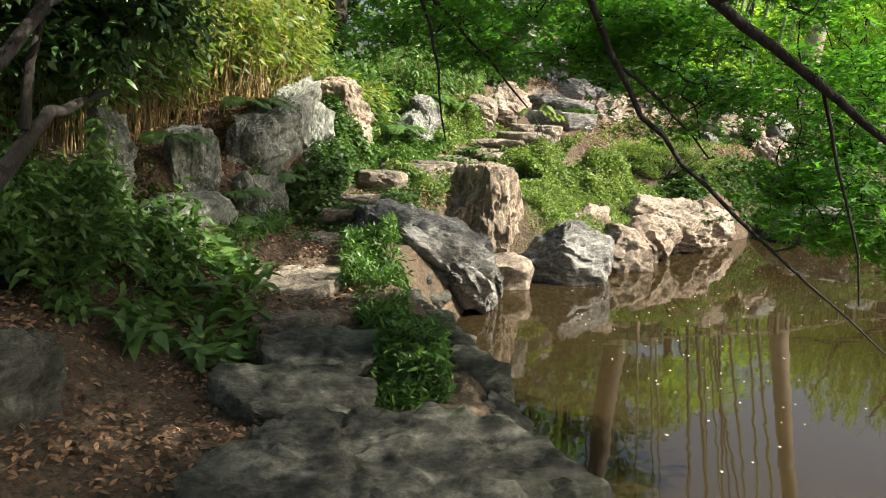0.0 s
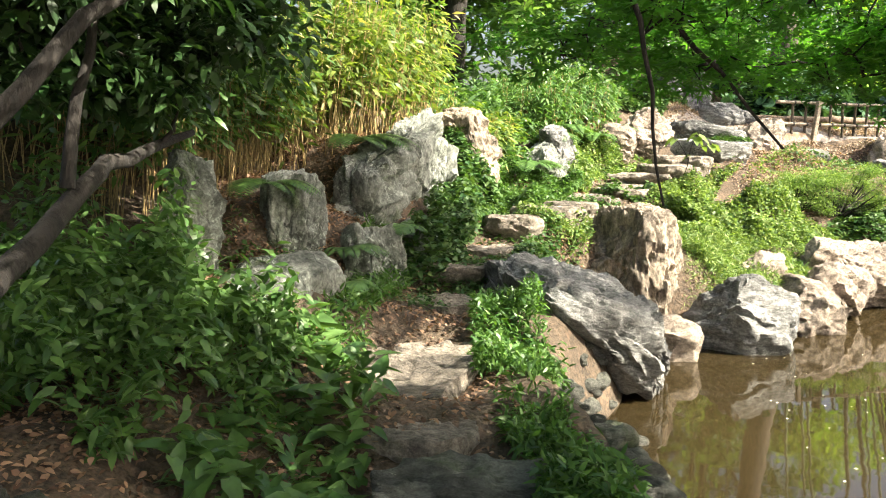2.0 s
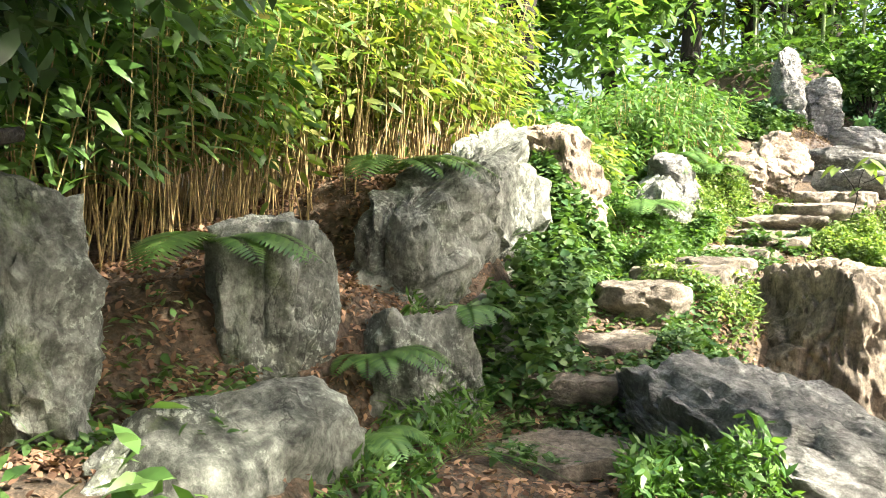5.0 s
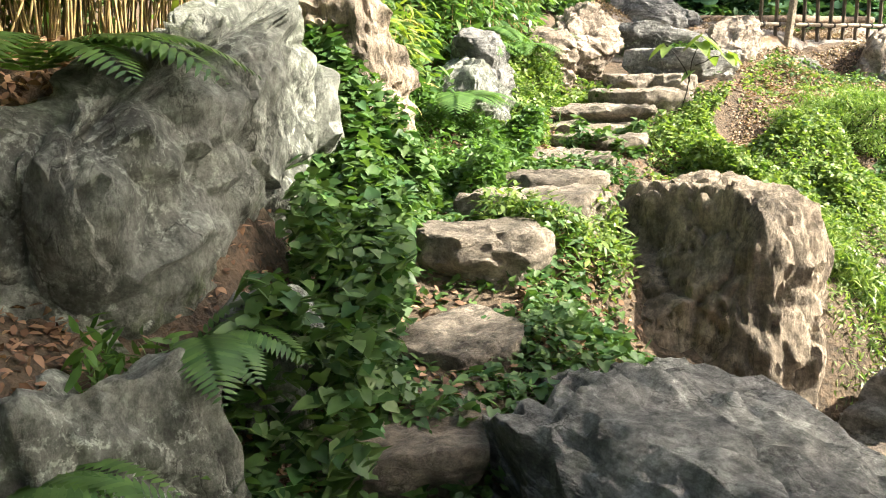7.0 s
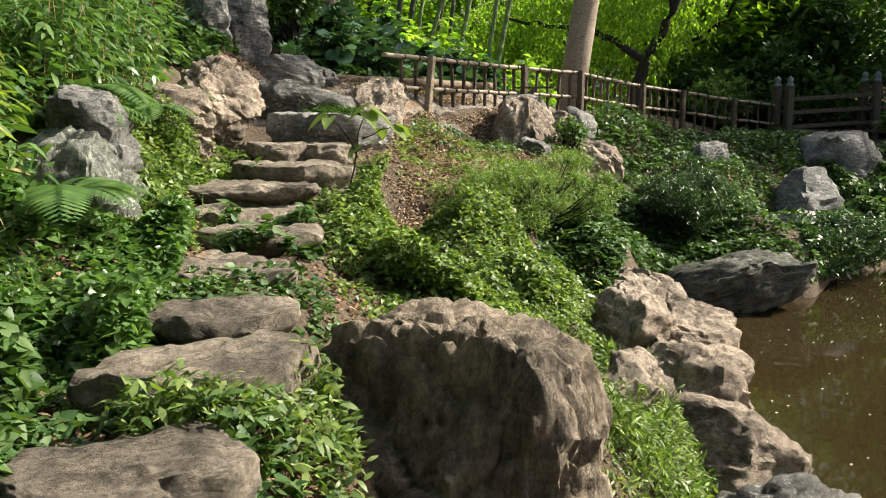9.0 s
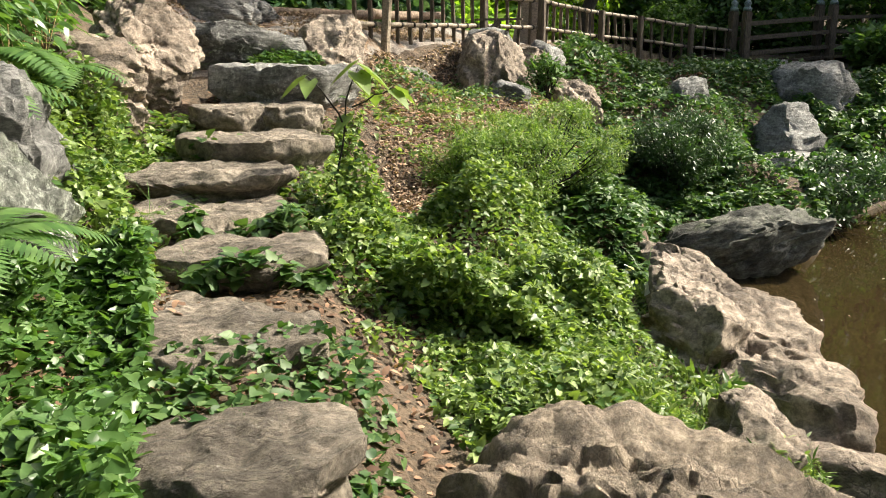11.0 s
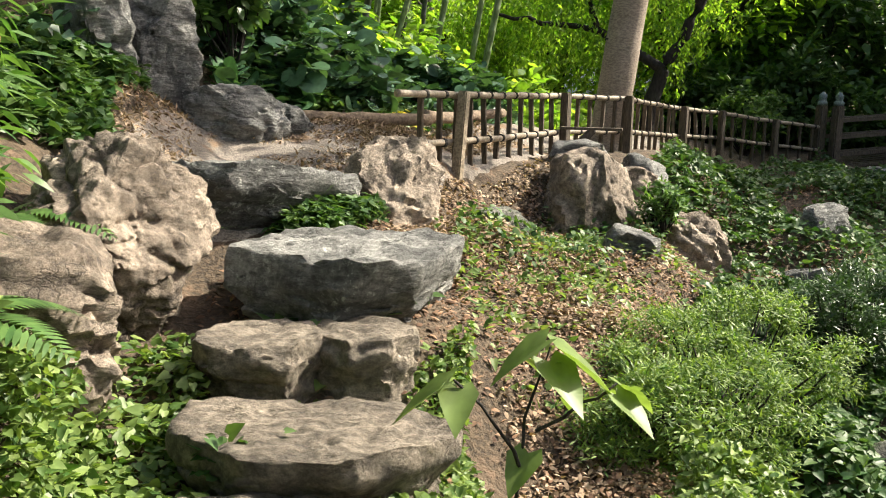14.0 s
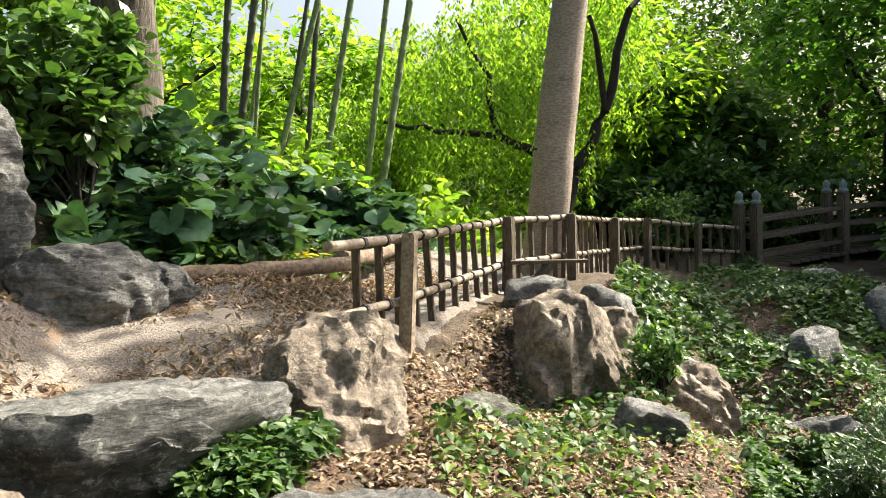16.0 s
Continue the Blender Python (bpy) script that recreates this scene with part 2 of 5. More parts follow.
JUNIPER = leaf_mat("juniper_leaf", (0.055, 0.125, 0.025), (0.23, 0.32, 0.075), 0.35, 0.5)
GRASS = leaf_mat("grass_blade", (0.04, 0.105, 0.025), (0.12, 0.22, 0.05), 0.35, 0.4)

WATER = bpy.data.materials.new("pond_water")
WATER.use_nodes = True
_n, _l = WATER.node_tree.nodes, WATER.node_tree.links
_b = _n["Principled BSDF"]
_b.inputs["Roughness"].default_value, _b.inputs["IOR"].default_value = 0.03, 1.33
_x = _n.new("ShaderNodeTexNoise")
_x.inputs["Scale"].default_value, _x.inputs["Detail"].default_value = 0.7, 4
_c = _n.new("ShaderNodeTexCoord")
_l.new(_c.outputs["Object"], _x.inputs["Vector"])
_r = _n.new("ShaderNodeValToRGB")
_r.color_ramp.elements[0].color, _r.color_ramp.elements[1].color = (0.014, 0.01, 0.0045, 1), (0.036, 0.026, 0.011, 1)
_l.new(_x.outputs["Fac"], _r.inputs[0])
_l.new(_r.outputs[0], _b.inputs["Base Color"])
_y = _n.new("ShaderNodeTexNoise")
_y.inputs["Scale"].default_value, _y.inputs["Detail"].default_value = 2.5, 2
_l.new(_c.outputs["Object"], _y.inputs["Vector"])
_u = _n.new("ShaderNodeBump")
_u.inputs["Strength"].default_value, _u.inputs["Distance"].default_value = 0.06, 0.02
_l.new(_y.outputs["Fac"], _u.inputs["Height"])
_l.new(_u.outputs[0], _b.inputs["Normal"])

# ---- ground ----
PATH_LINE = [(0.2, -8, 0.5), (0, 0, 0.5), (-0.6, 3, 0.36), (-0.9, 5, 0.4), (-1.3, 7.4, 0.46), (-1.3, 9, 0.68), (-1.1, 10.4, 0.98), (-0.5, 11.7, 1.24), (0, 13, 1.36),
             (0.6, 14.3, 1.4), (0.9, 15.3, 1.48), (1.5, 16.2, 1.6), (2.3, 17.2, 1.9), (2.8, 18.9, 2.3), (4.2, 19.9, 2.58), (4.3, 20.7, 2.7), (7, 22, 2.6), (12, 24, 2.3), (16, 22, 1.9)]
LEFT_BANK = [(-4, -6, 1.2), (-3, 3, 0.6), (-3.4, 5, 0.85), (-2.6, 7.4, 1.15), (-2.2, 8.2, 0.85), (-2.6, 7.95, 1.3), (-2.95, 8.3, 1.75), (-1.95, 8.75, 0.7), (-2.5, 9.1, 1.55), (-2.9, 9, 1.9), (-2.5, 10.5, 2.2), (-2.1, 12.2, 2.3), (-5, 9, 2.8), (-6, 4, 1.9), (-0.9, 14, 1.7), (-0.7, 15.5, 2.2),
             (-0.3, 17.2, 2.5), (0.3, 19, 3.0), (1.5, 20.6, 3.2), (3.4, 22.2, 3.4), (5, 23.2, 3.7), (-4, 16, 3.6), (3, 26, 5), (7, 25, 3.6), (-8, 14, 5)]
RIGHT_SLOPE = [(2.3, 11.95, 0.5), (2.9, 12.7, 0.5), (3.5, 13.5, 0.5), (4.4, 14.6, 0.5), (0.25, 10.95, 0.5), (0.6, 12.3, 0.95), (1.3, 12.9, 1.05), (2.4, 14, 0.9), (2.7, 15.5, 1.2), (4.9, 15.8, 0.95), (4.2, 17.4, 1.7), (5.5, 18.3, 1.75), (4.05, 18.15, 2.02), (8, 18.1, 1.2), (9.5, 18.3, 1.5), (12, 20, 1.75), (8.6, 20.6, 2.3),
               (16, 20, 1.7), (6.9, 16.4, 0.42), (5.6, 16.2, 0.7), (10, 16.9, 0.5), (6.2, 20, 2.4), (22, 24, 2.2), (30, 12, 1.5), (28, -6, 1.5), (14, 34, 3.2), (30, 34, 3)]
KNOTS = np.array(PATH_LINE + LEFT_BANK + RIGHT_SLOPE)
POND = np.array([(1.9, -9), (1.8, 2.2), (0.85, 3.6), (0.7, 5.4), (0.3, 6.6), (0.0, 7.5), (0.35, 8.6), (0.55, 10.0), (0.6, 10.8), (1.2, 11.0), (2.2, 11.35), (2.9, 12.0), (4.0, 13.5), (5.2, 15.0), (6.2, 15.9), (8.2, 15.2),
                 (9.4, 15.8), (12.5, 16.2), (18, 17), (24, 14), (26, 0), (20, -9)])


def land(x, y):
    q = np.stack([np.ravel(x), np.ravel(y)], 1)
    d2 = ((q[:, None, :] - KNOTS[None, :, :2]) ** 2).sum(2)
    w = 1 / (d2 + 0.08) ** 1.9
    return (w * KNOTS[:, 2]).sum(1) / w.sum(1)


def pond_depth(x, y):
    """Distance to the shore: positive in the pond."""
    q = np.stack([np.ravel(x), np.ravel(y)], 1)
    best, inside = np.full(len(q), 1e9), np.zeros(len(q), bool)
    for a, b in zip(POND, np.roll(POND, -1, 0)):
        e = b - a
        s = np.clip(((q - a) @ e) / (e @ e), 0, 1)
        best = np.minimum(best, np.linalg.norm(q - (a + s[:, None] * e), axis=1))
        cross = (a[1] > q[:, 1]) != (b[1] > q[:, 1])
        inside ^= cross & (q[:, 0] < (b[0] - a[0]) * (q[:, 1] - a[1]) / (b[1] - a[1] + 1e-12) + a[0])
    return np.where(inside, best, -best)


def ground_z(x, y):
    x, y = np.ravel(x), np.ravel(y)
    p = np.stack([x, y, 0 * x], 1)
    z = land(x, y) + 0.05 * fbm(p * 1.7, 3, 3) + 0.015 * fbm(p * 9, 2, 5)
    s = np.clip((pond_depth(x, y) + 0.55) / 0.75, 0, 1)
    s = s * s * (3 - 2 * s)
    return z * (1 - s) - 0.45 * s


def gz(x, y):
    return float(ground_z([x], [y])[0])


def grid(name, xs, ys, zf):
    X, Y = np.meshgrid(xs, ys)
    Z = zf(X, Y).reshape(X.shape)
    nx, ny = len(xs), len(ys)
    i = np.arange(nx * ny).reshape(ny, nx)
    f = np.stack([i[:-1, :-1], i[:-1, 1:], i[1:, 1:], i[1:, :-1]], 2).reshape(-1, 4)
    return mesh(name, np.stack([X.ravel(), Y.ravel(), Z.ravel()], 1), f)


XS = np.concatenate([[-600, -200, -80, -40, -25], np.arange(-16, -4, 0.5), np.arange(-4, 11, 0.09), np.arange(11, 34, 0.5), [45, 70, 120, 250, 700]])
YS = np.concatenate([[-600, -200, -80, -40, -25], np.arange(-12, 1, 0.5), np.arange(1, 23, 0.09), np.arange(23, 42, 0.5), [50, 70, 120, 250, 700]])
ground = piece("ground", grid("ground", XS, YS, ground_z), SOIL)
tagged(ground, "brown soil bank strewn with leaves around a pond", "ground", kind="structure")
water = piece("water", mesh("water", [(-3, -14, 0), (32, -14, 0), (32, 20, 0), (-3, 20, 0)], [(0, 1, 2, 3)]), WATER)
tagged(water, "still murky brown pond water reflecting trees", "pond", kind="structure")
# gravel of the upper path
gx, gy = np.arange(1.6, 12, 0.12), np.arange(17.8, 26, 0.12)
def path_z(x, y):
    x, y = np.ravel(x), np.ravel(y)
    c = np.interp(x, [1.6, 2.9, 4.4, 7.2, 10.9, 14], [18.7, 19.6, 20.2, 21.4, 22.7, 23.6])
    w = np.interp(x, [1.6, 2.9, 4.4, 7.2], [0.4, 1.25, 1.1, 0.95])
    return ground_z(x, y) + 0.03 - 0.25 * np.clip((np.abs(y - c) - w) / 0.5, 0, 1)
gravel = piece("path", grid("path", gx, gy, path_z), GRAVEL)
tagged(gravel, "gravel path strewn with dry brown leaves", "path", kind="structure")


# ---- rocks ----
def ico(level):
    bm = bmesh.new()
    bmesh.ops.create_icosphere(bm, subdivisions=level, radius=1)
    v = np.array([q.co for q in bm.verts])
    f = np.array([[w.index for w in q.verts] for q in bm.faces])
    bm.free()
    return unit(v), f


ICO = {k: ico(k) for k in (3, 4, 5, 6)}


def rock(name, label, c, half, mat, rz=0, tilt=(0, 0), seed=1, cuts=9, rough=0.05, strata=0.05, top=None, level=4, category="rock", group="", square=4.0, upright=0.6, layer=0.09, cells=46, blocky=0.05, chip=(0.74, 1.02), bed_way=(0.22, 0.3, 1.0), foot=0.0):
    """A stone: a block cut by tilted planes, with ledges along its bedding, cracks and grain; c is its middle, or its top's height is given by top."""
    v, f = ICO[level]
    r = np.random.default_rng(seed)
    half = np.array(half, float)
    q = np.abs(v) ** square
    rad = 1 / (q.sum(1)) ** (1 / square)
    p = v * rad[:, None]
    for _ in range(cuts + 9):
        n = r.normal(size=3)
        n[2] *= upright
        n /= np.linalg.norm(n)
        d = r.uniform(*chip)
        over = np.maximum(p @ n - d, 0)
        p = p - over[:, None] * n
    s = float(half.mean())
    P = p * half
    nn = unit(p / half)
    g = fbm(P / s * 0.9 + seed * 3.1, 4, seed)
    up = unit(np.array(bed_way) + r.normal(size=3) * 0.12)
    bed = (P @ up) / layer + 1.1 * fbm(P * 1.8 / s ** 0.5, 3, seed + 5)
    i0 = np.floor(bed)
    u = np.clip((bed - i0 - 0.5) / 0.1 + 0.5, 0, 1)
    h0, h1 = (hash3(i0.astype(np.int64) + k, 0 * i0.astype(np.int64) + seed, 0 * i0.astype(np.int64), 3) for k in (0, 1))
    side = np.clip(1.15 - np.abs(nn @ up), 0.1, 1)
    ledge = (h0 + (h1 - h0) * u * u * (3 - 2 * u) - 0.5) * side
    wedge = np.exp(-(fbm(P * 2.1 / s ** 0.5 + 7, 4, seed + 31) / 0.045) ** 2)
    m = cells
    Q = r.uniform(-1.05, 1.05, (m, 3)) * half
    A = np.eye(3) + np.outer(up, up) * 1.3
    W = P + 0.05 * s * np.stack([fbm(P * 2.5 + 11 * k, 2, seed + 40 + k) for k in range(3)], 1)
    dist = np.sqrt((((W[:, None, :] - Q[None]) @ A) ** 2).sum(2))
    order = np.argpartition(dist, 1, axis=1)[:, :2]
    two = np.take_along_axis(dist, order, 1)
    first = order[np.arange(len(P)), two.argmin(1)]
    gap = np.abs(two[:, 0] - two[:, 1])
    block = r.uniform(-0.5, 0.5, m)[first] + (((P - Q[first]) / s) * r.normal(0, 0.55, (m, 3))[first]).sum(1)
    joint = np.exp(-(gap / (0.035 * s + 0.008)) ** 2)
    ridge = 1 - np.abs(fbm(P * 4.5, 4, seed + 21))
    fine = fbm(P * 14, 4, seed + 4) + 0.5 * (0.5 - np.abs(fbm(P * 9, 4, seed + 8)))
    along = P + up * (P @ up)[:, None] * 5.0
    sheet = fbm(along * 3.6 + 0.25 * g[:, None], 5, seed + 71)
    sheet = np.sign(sheet) * np.abs(sheet) ** 0.7
    P = P + nn * (rough * s * 1.2 * g + strata * s * 2.2 * ledge - 0.055 * min(s, 0.7) * wedge + 0.085 * min(s, 0.6) * (ridge - 0.8) + 0.014 * fine + 0.045 * min(s, 0.6) * sheet * side + blocky * s * block - 0.9 * blocky * s * joint)[:, None]
    P[:, :2] *= (1 + foot * np.clip(-P[:, 2:3] / half[2], -1, 1))
    c = list(c)
    if top is not None:
        c = [c[0], c[1], top - float(P[:, 2].max()) * 0.96]
    me = mesh(name, P, f)
    me.set_sharp_from_angle(angle=radians(48))
    ob = piece(name, me, mat)
    ob.matrix_world = pose(*c, tilt[0], tilt[1], rz)
    return tagged(ob, label, category, group)


STEPS = "stepping stones of the garden path"
def step(c, half, top, rz, seed, tilt=(0, 0), label="flat grey stepping stone with layered cracked edges", mat=None, level=5, name="stepping_stone", ledge=0.05):
    ob = rock(name, label, (*c, 0), half, mat or FLAT, rz, tilt, seed, 7, 0.025, ledge, top, level, "stepping stone", STEPS, 11.0, 0.1, 0.06, 16, 0.04, (0.88, 1.08))
    for v in ob.data.vertices:  # the face is hollowed under the worn top edge
        k = 1 - 0.16 * min(1, max(0, (0.5 - v.co.z / half[2]) / 0.5))
        v.co.x, v.co.y = v.co.x * k, v.co.y * k
    return ob


# The first three stones take the darker tone in place of shade.
step((-0.2, 3.3), (0.95, 0.75, 0.42), 0.66, 12, 31, (3, -3), "broad stepping stone with a rugged top, toned dark for shade", SHADE_TONED, 6, ledge=0.12)
step((-0.8, 4.6), (0.5, 0.38, 0.22), 0.56, 8, 32, (4, 0), mat=SHADE_TONED, ledge=0.14)
step((-0.72, 5.35), (0.48, 0.4, 0.22), 0.62, 4, 33, (2, 0), mat=SHADE_TONED, ledge=0.14)
step((-1.05, 6.05), (0.33, 0.3, 0.15), 0.63, -8, 34)
step((-1.33, 7.4), (0.5, 1.0, 0.16), 0.66, 12, 35, (-1, 0), "long flat grey stepping stone in the path")
step((-1.3, 9.05), (0.38, 0.3, 0.16), 0.76, -6, 36)
step((-1.24, 9.75), (0.31, 0.3, 0.15), 0.99, 10, 37)
step((-1.04, 10.45), (0.33, 0.36, 0.16), 1.09, 20, 38)
step((-0.82, 11.2), (0.38, 0.25, 0.24), 1.35, -4, 39, label="thick ribbed stone step with a bright worn end")
step((-0.42, 11.85), (0.48, 0.3, 0.2), 1.42, 0, 40)
step((-0.15, 12.55), (0.4, 0.26, 0.14), 1.43, -14, 41)
step((0.14, 13.5), (0.46, 0.46, 0.15), 1.48, -28, 42)
step((0.6, 14.25), (0.44, 0.32, 0.16), 1.53, -30, 43)
step((0.82, 15.25), (0.52, 0.55, 0.14), 1.57, -32, 44, label="flat tan stepping stone covered with dry needles")
step((1.05, 15.65), (0.54, 0.34, 0.14), 1.72, -40, 45)
step((1.52, 16.02), (0.56, 0.32, 0.22), 1.86, -38, 46, label="thick brown stone step with an undercut face")
step((1.68, 16.8), (0.3, 0.24, 0.2), 2.0, -30, 47, label="brown stone step with a dark front face")
step((2.1, 16.6), (0.28, 0.22, 0.24), 1.99, -30, 48, label="split brown stone beside a step")
step((2.48, 17.32), (0.76, 0.6, 0.36), 2.27, 30, 49, (0, 2), "large flat-topped grey slab at the stair head", GREY)
step((2.62, 18.66), (0.88, 0.5, 0.24), 2.57, 31, 50, (0, 8), "grey layered slab bordering the gravel path", GREY)

B = "grey boulders on the pond bank"
rock("rock_slab", "large grey layered rock slab sloping to the pond", (-0.12, 9.5, 0.55), (0.85, 1.15, 0.4), GREY, 28, (5, 11), 3, 1, 0.03, 0.07, level=6, group=B, layer=0.08, cells=60, upright=0.2, square=6, bed_way=(0.55, -0.1, 1.0))
rock("boulder", "tall sunlit tan boulder with a hollow dark side", (0.6, 11.72, 0), (0.62, 0.68, 0.95), RIBBED, 16, (0, 0), 4, 2, 0.06, 0.05, 1.44, 6, group=B, square=5, cells=40, upright=0.4, bed_way=(0.9, 0.35, 0.15), chip=(0.86, 1.08), foot=0.12, layer=0.13)
rock("boulder", "small smooth sunlit stone at the water", (0.9, 10.3, 0), (0.28, 0.3, 0.3), WARM, 10, (0, 0), 5, 6, 0.05, 0.02, 0.42, 4, group=B)
rock("boulder", "blocky grey boulder standing in the water", (1.75, 10.95, 0), (0.62, 0.48, 0.55), GREY, 8, (0, 0), 6, 7, 0.06, 0.05, 0.78, 5, group=B)
rock("boulder", "rounded reddish boulder on the shore", (2.62, 11.95, 0), (0.42, 0.5, 0.5), WARM, 20, (0, 8), 7, 7, 0.06, 0.05, 0.62, 5, group=B)
rock("boulder", "broad pale shore rock sloping into water", (3.95, 13.85, 0), (0.52, 0.85, 0.55), WARM, -42, (0, 14), 8, 4, 0.06, 0.05, 0.78, 6, group=B, square=5)
rock("boulder", "rock sliding into the pond, coloured dark for its shade", (6.85, 15.5, 0), (0.42, 1.0, 0.42), SHADE_TONED, 38, (-18, 0), 9, 7, 0.06, 0.06, 0.62, 5, group=B)
for x, y, hx, hy, top, sd in [(3.2, 12.75, 0.4, 0.7, 0.72, 90), (4.8, 14.8, 0.38, 0.6, 0.76, 91), (3.35, 13.6, 0.3, 0.5, 0.93, 92), (2.35, 12.45, 0.26, 0.45, 0.84, 93)]:
    rock("boulder", "low pinkish rock edging the sunlit shore", (x, y, 0), (hx, hy, 0.45), WARM, -42, (0, 10), sd, 6, 0.05, 0.06, top, 5, group=B)
R = "rocks on the shaded slope"
rock("boulder", "long grey boulder under dark shrubs", (10.0, 16.7, 0), (1.2, 0.6, 0.45), GREY, -10, (0, 6), 10, 7, top=0.85, group=R)
rock("boulder", "angular grey boulder on the far bank", (10.9, 17.5, 0), (0.65, 0.6, 0.6), GREY, 12, (0, 0), 11, 8, top=1.45, group=R)
rock("boulder", "large grey boulder near the bridge", (12.6, 18.0, 0), (0.8, 0.7, 0.9), GREY, -20, (0, 0), 12, 8, top=2.0, group=R)
rock("boulder", "grey boulder below the bridge post", (14.0, 19.8, 0), (0.6, 0.5, 0.5), GREY, 30, (0, 0), 13, 8, top=1.95, group=R)
rock("rock", "pale jagged rock below the bamboo fence", (6.2, 19.0, 0), (0.55, 0.4, 0.8), WARM, -25, (0, 24), 14, 6, top=2.5, level=5, group=R, square=4, bed_way=(0.8, 0.1, 0.5))
rock("rock", "tan weathered rock below the bamboo fence", (6.95, 19.1, 0), (0.4, 0.38, 0.6), WARM, 10, (0, 14), 15, 7, top=2.3, level=5, group=R, square=4)
rock("rock", "small tan rock low on the slope", (7.25, 18.5, 0), (0.46, 0.32, 0.45), WARM, -20, (0, 22), 16, 6, top=1.9, level=5, group=R)
rock("rock", "pale rock at the foot of the fence", (6.75, 19.65, 0), (0.4, 0.3, 0.3), GREY, 0, (0, 0), 17, 7, top=2.58, level=4, group=R)
rock("rock", "grey stone by the fence posts", (7.8, 19.6, 0), (0.36, 0.3, 0.35), GREY, 40, (0, 0), 18, 7, top=2.4, level=4, group=R)
rock("rock", "dull brown stone half buried in leaves", (4.55, 18.45, 0), (0.32, 0.25, 0.28), SHADE_TONED, 0, (0, 0), 19, 6, top=2.14, level=4, group=R)
rock("rock", "slanting grey stone on the leafy slope", (5.6, 18.0, 0), (0.2, 0.3, 0.4), GREY, 20, (10, 0), 20, 6, top=1.95, level=4, group=R)
rock("rock", "slanting grey stone among ground cover", (8.05, 17.75, 0), (0.2, 0.45, 0.3), GREY, 30, (-20, 0), 21, 6, top=1.32, level=4, group=R)
rock("rock", "pale stone tip showing above a shrub", (9.45, 18.2, 0), (0.3, 0.25, 0.35), GREY, 0, (0, 0), 22, 6, top=1.86, level=4, group=R)
rock("boulder", "peaked tan stone at the end of the fence", (3.68, 18.66, 0), (0.4, 0.34, 0.6), WARM, -40, (-30, 0), 23, 4, 0.06, 0.02, 2.74, 5, group=R, square=2.8)
_r = np.random.default_rng(77)
for k in range(34):
    f_ = k / 33
    x, y = 0.02 + 0.5 * f_ + _r.normal(0, 0.1), 6.9 - 2.7 * f_ + _r.normal(0, 0.06)
    h_ = _r.uniform(0.05, 0.13)
    rock("shore_stone", "small dark broken stone at the pond edge", (x, y, gz(x, y) + h_ * 0.3), (h_ * 1.3, h_, h_ * 0.7), SHADE_TONED, _r.uniform(0, 180), (_r.normal(0, 12), _r.normal(0, 12)), 700 + k, 6, level=3, category="stone", group="broken stones at the pond edge", cells=8)
L = "rocks of the bank beside the path"
rock("boulder", "knobbly cracked tan rock beside the steps", (1.27, 17.68, 0), (0.46, 0.55, 0.55), WARM, -28, (10, 22), 24, 3, 0.07, 0.03, 2.88, 6, group=L, square=2.5)
rock("boulder", "layered pale rock beside the stone steps", (0.76, 16.97, 0), (0.38, 0.38, 0.4), WARM, 5, (0, 4), 25, 5, 0.06, 0.08, 2.54, 5, group=L)
rock("rock", "lichen-spotted grey rock wrapped in ground cover", (-0.3, 14.85, 0), (0.36, 0.5, 0.7), GREY, -10, (8, 0), 26, 8, 0.06, 0.04, 2.42, 5, group=L)
rock("standing_stone", "upright grey standing stone on the bank", (2.75, 21.0, 0), (0.36, 0.3, 0.62), GREY, 10, (0, 0), 27, 7, 0.05, 0.02, 4.0, 5, group=L, square=3)
rock("standing_stone", "tall shaded standing stone on the bank", (2.05, 20.7, 0), (0.3, 0.34, 0.9), GREY, 0, (0, -4), 28, 7, 0.05, 0.02, 4.5, 5, group=L, square=3)
rock("rock", "low grey stone at the path edge", (3.2, 20.5, 0), (0.5, 0.28, 0.32), GREY, -8, (0, 5), 29, 7, 0.08, 0.06, 3.1, 5, group=L, square=5)
rock("rock", "small grey stone at the path edge", (3.8, 20.55, 0), (0.3, 0.22, 0.24), GREY, 20, (0, 8), 30, 7, 0.08, 0.06, 2.92, 5, group=L, square=5)
rock("boulder", "mossy grey boulder beside the path", (-2.4, 3.95, 0), (0.58, 0.85, 0.5), SHADE_TONED, 8, (0, 0), 51, 6, 0.1, 0.09, 0.98, 6, group=L, square=5, blocky=0.1, layer=0.07)
rock("rock", "weathered bank rock spotted with lichen", (-3.02, 7.5, 0), (0.3, 0.36, 0.6), BANK, 20, (0, 10), 52, 8, 0.06, 0.05, 2.05, 5, group=L)
rock("rock", "low mossy rock covered in dead leaves", (-2.42, 7.55, 0), (0.42, 0.6, 0.4), BANK, -24, (0, 14), 53, 7, 0.06, 0.05, 1.33, 5, group=L)
rock("standing_stone", "upright mossy slab in the bank wall", (-2.62, 8.56, 0), (0.28, 0.36, 0.8), BANK, -4, (0, 6), 54, 3, 0.06, 0.05, 1.9, 6, group=L, square=5, upright=0.3, bed_way=(0.9, 0.2, 0.1), chip=(0.82, 1.05))
rock("rock", "grey rock at the foot of the bank", (-2.13, 9.3, 0), (0.5, 0.5, 0.7), BANK, 6, (0, 8), 55, 3, 0.06, 0.05, 1.42, 6, group=L, square=5, upright=0.4, bed_way=(0.8, 0.1, 0.5))
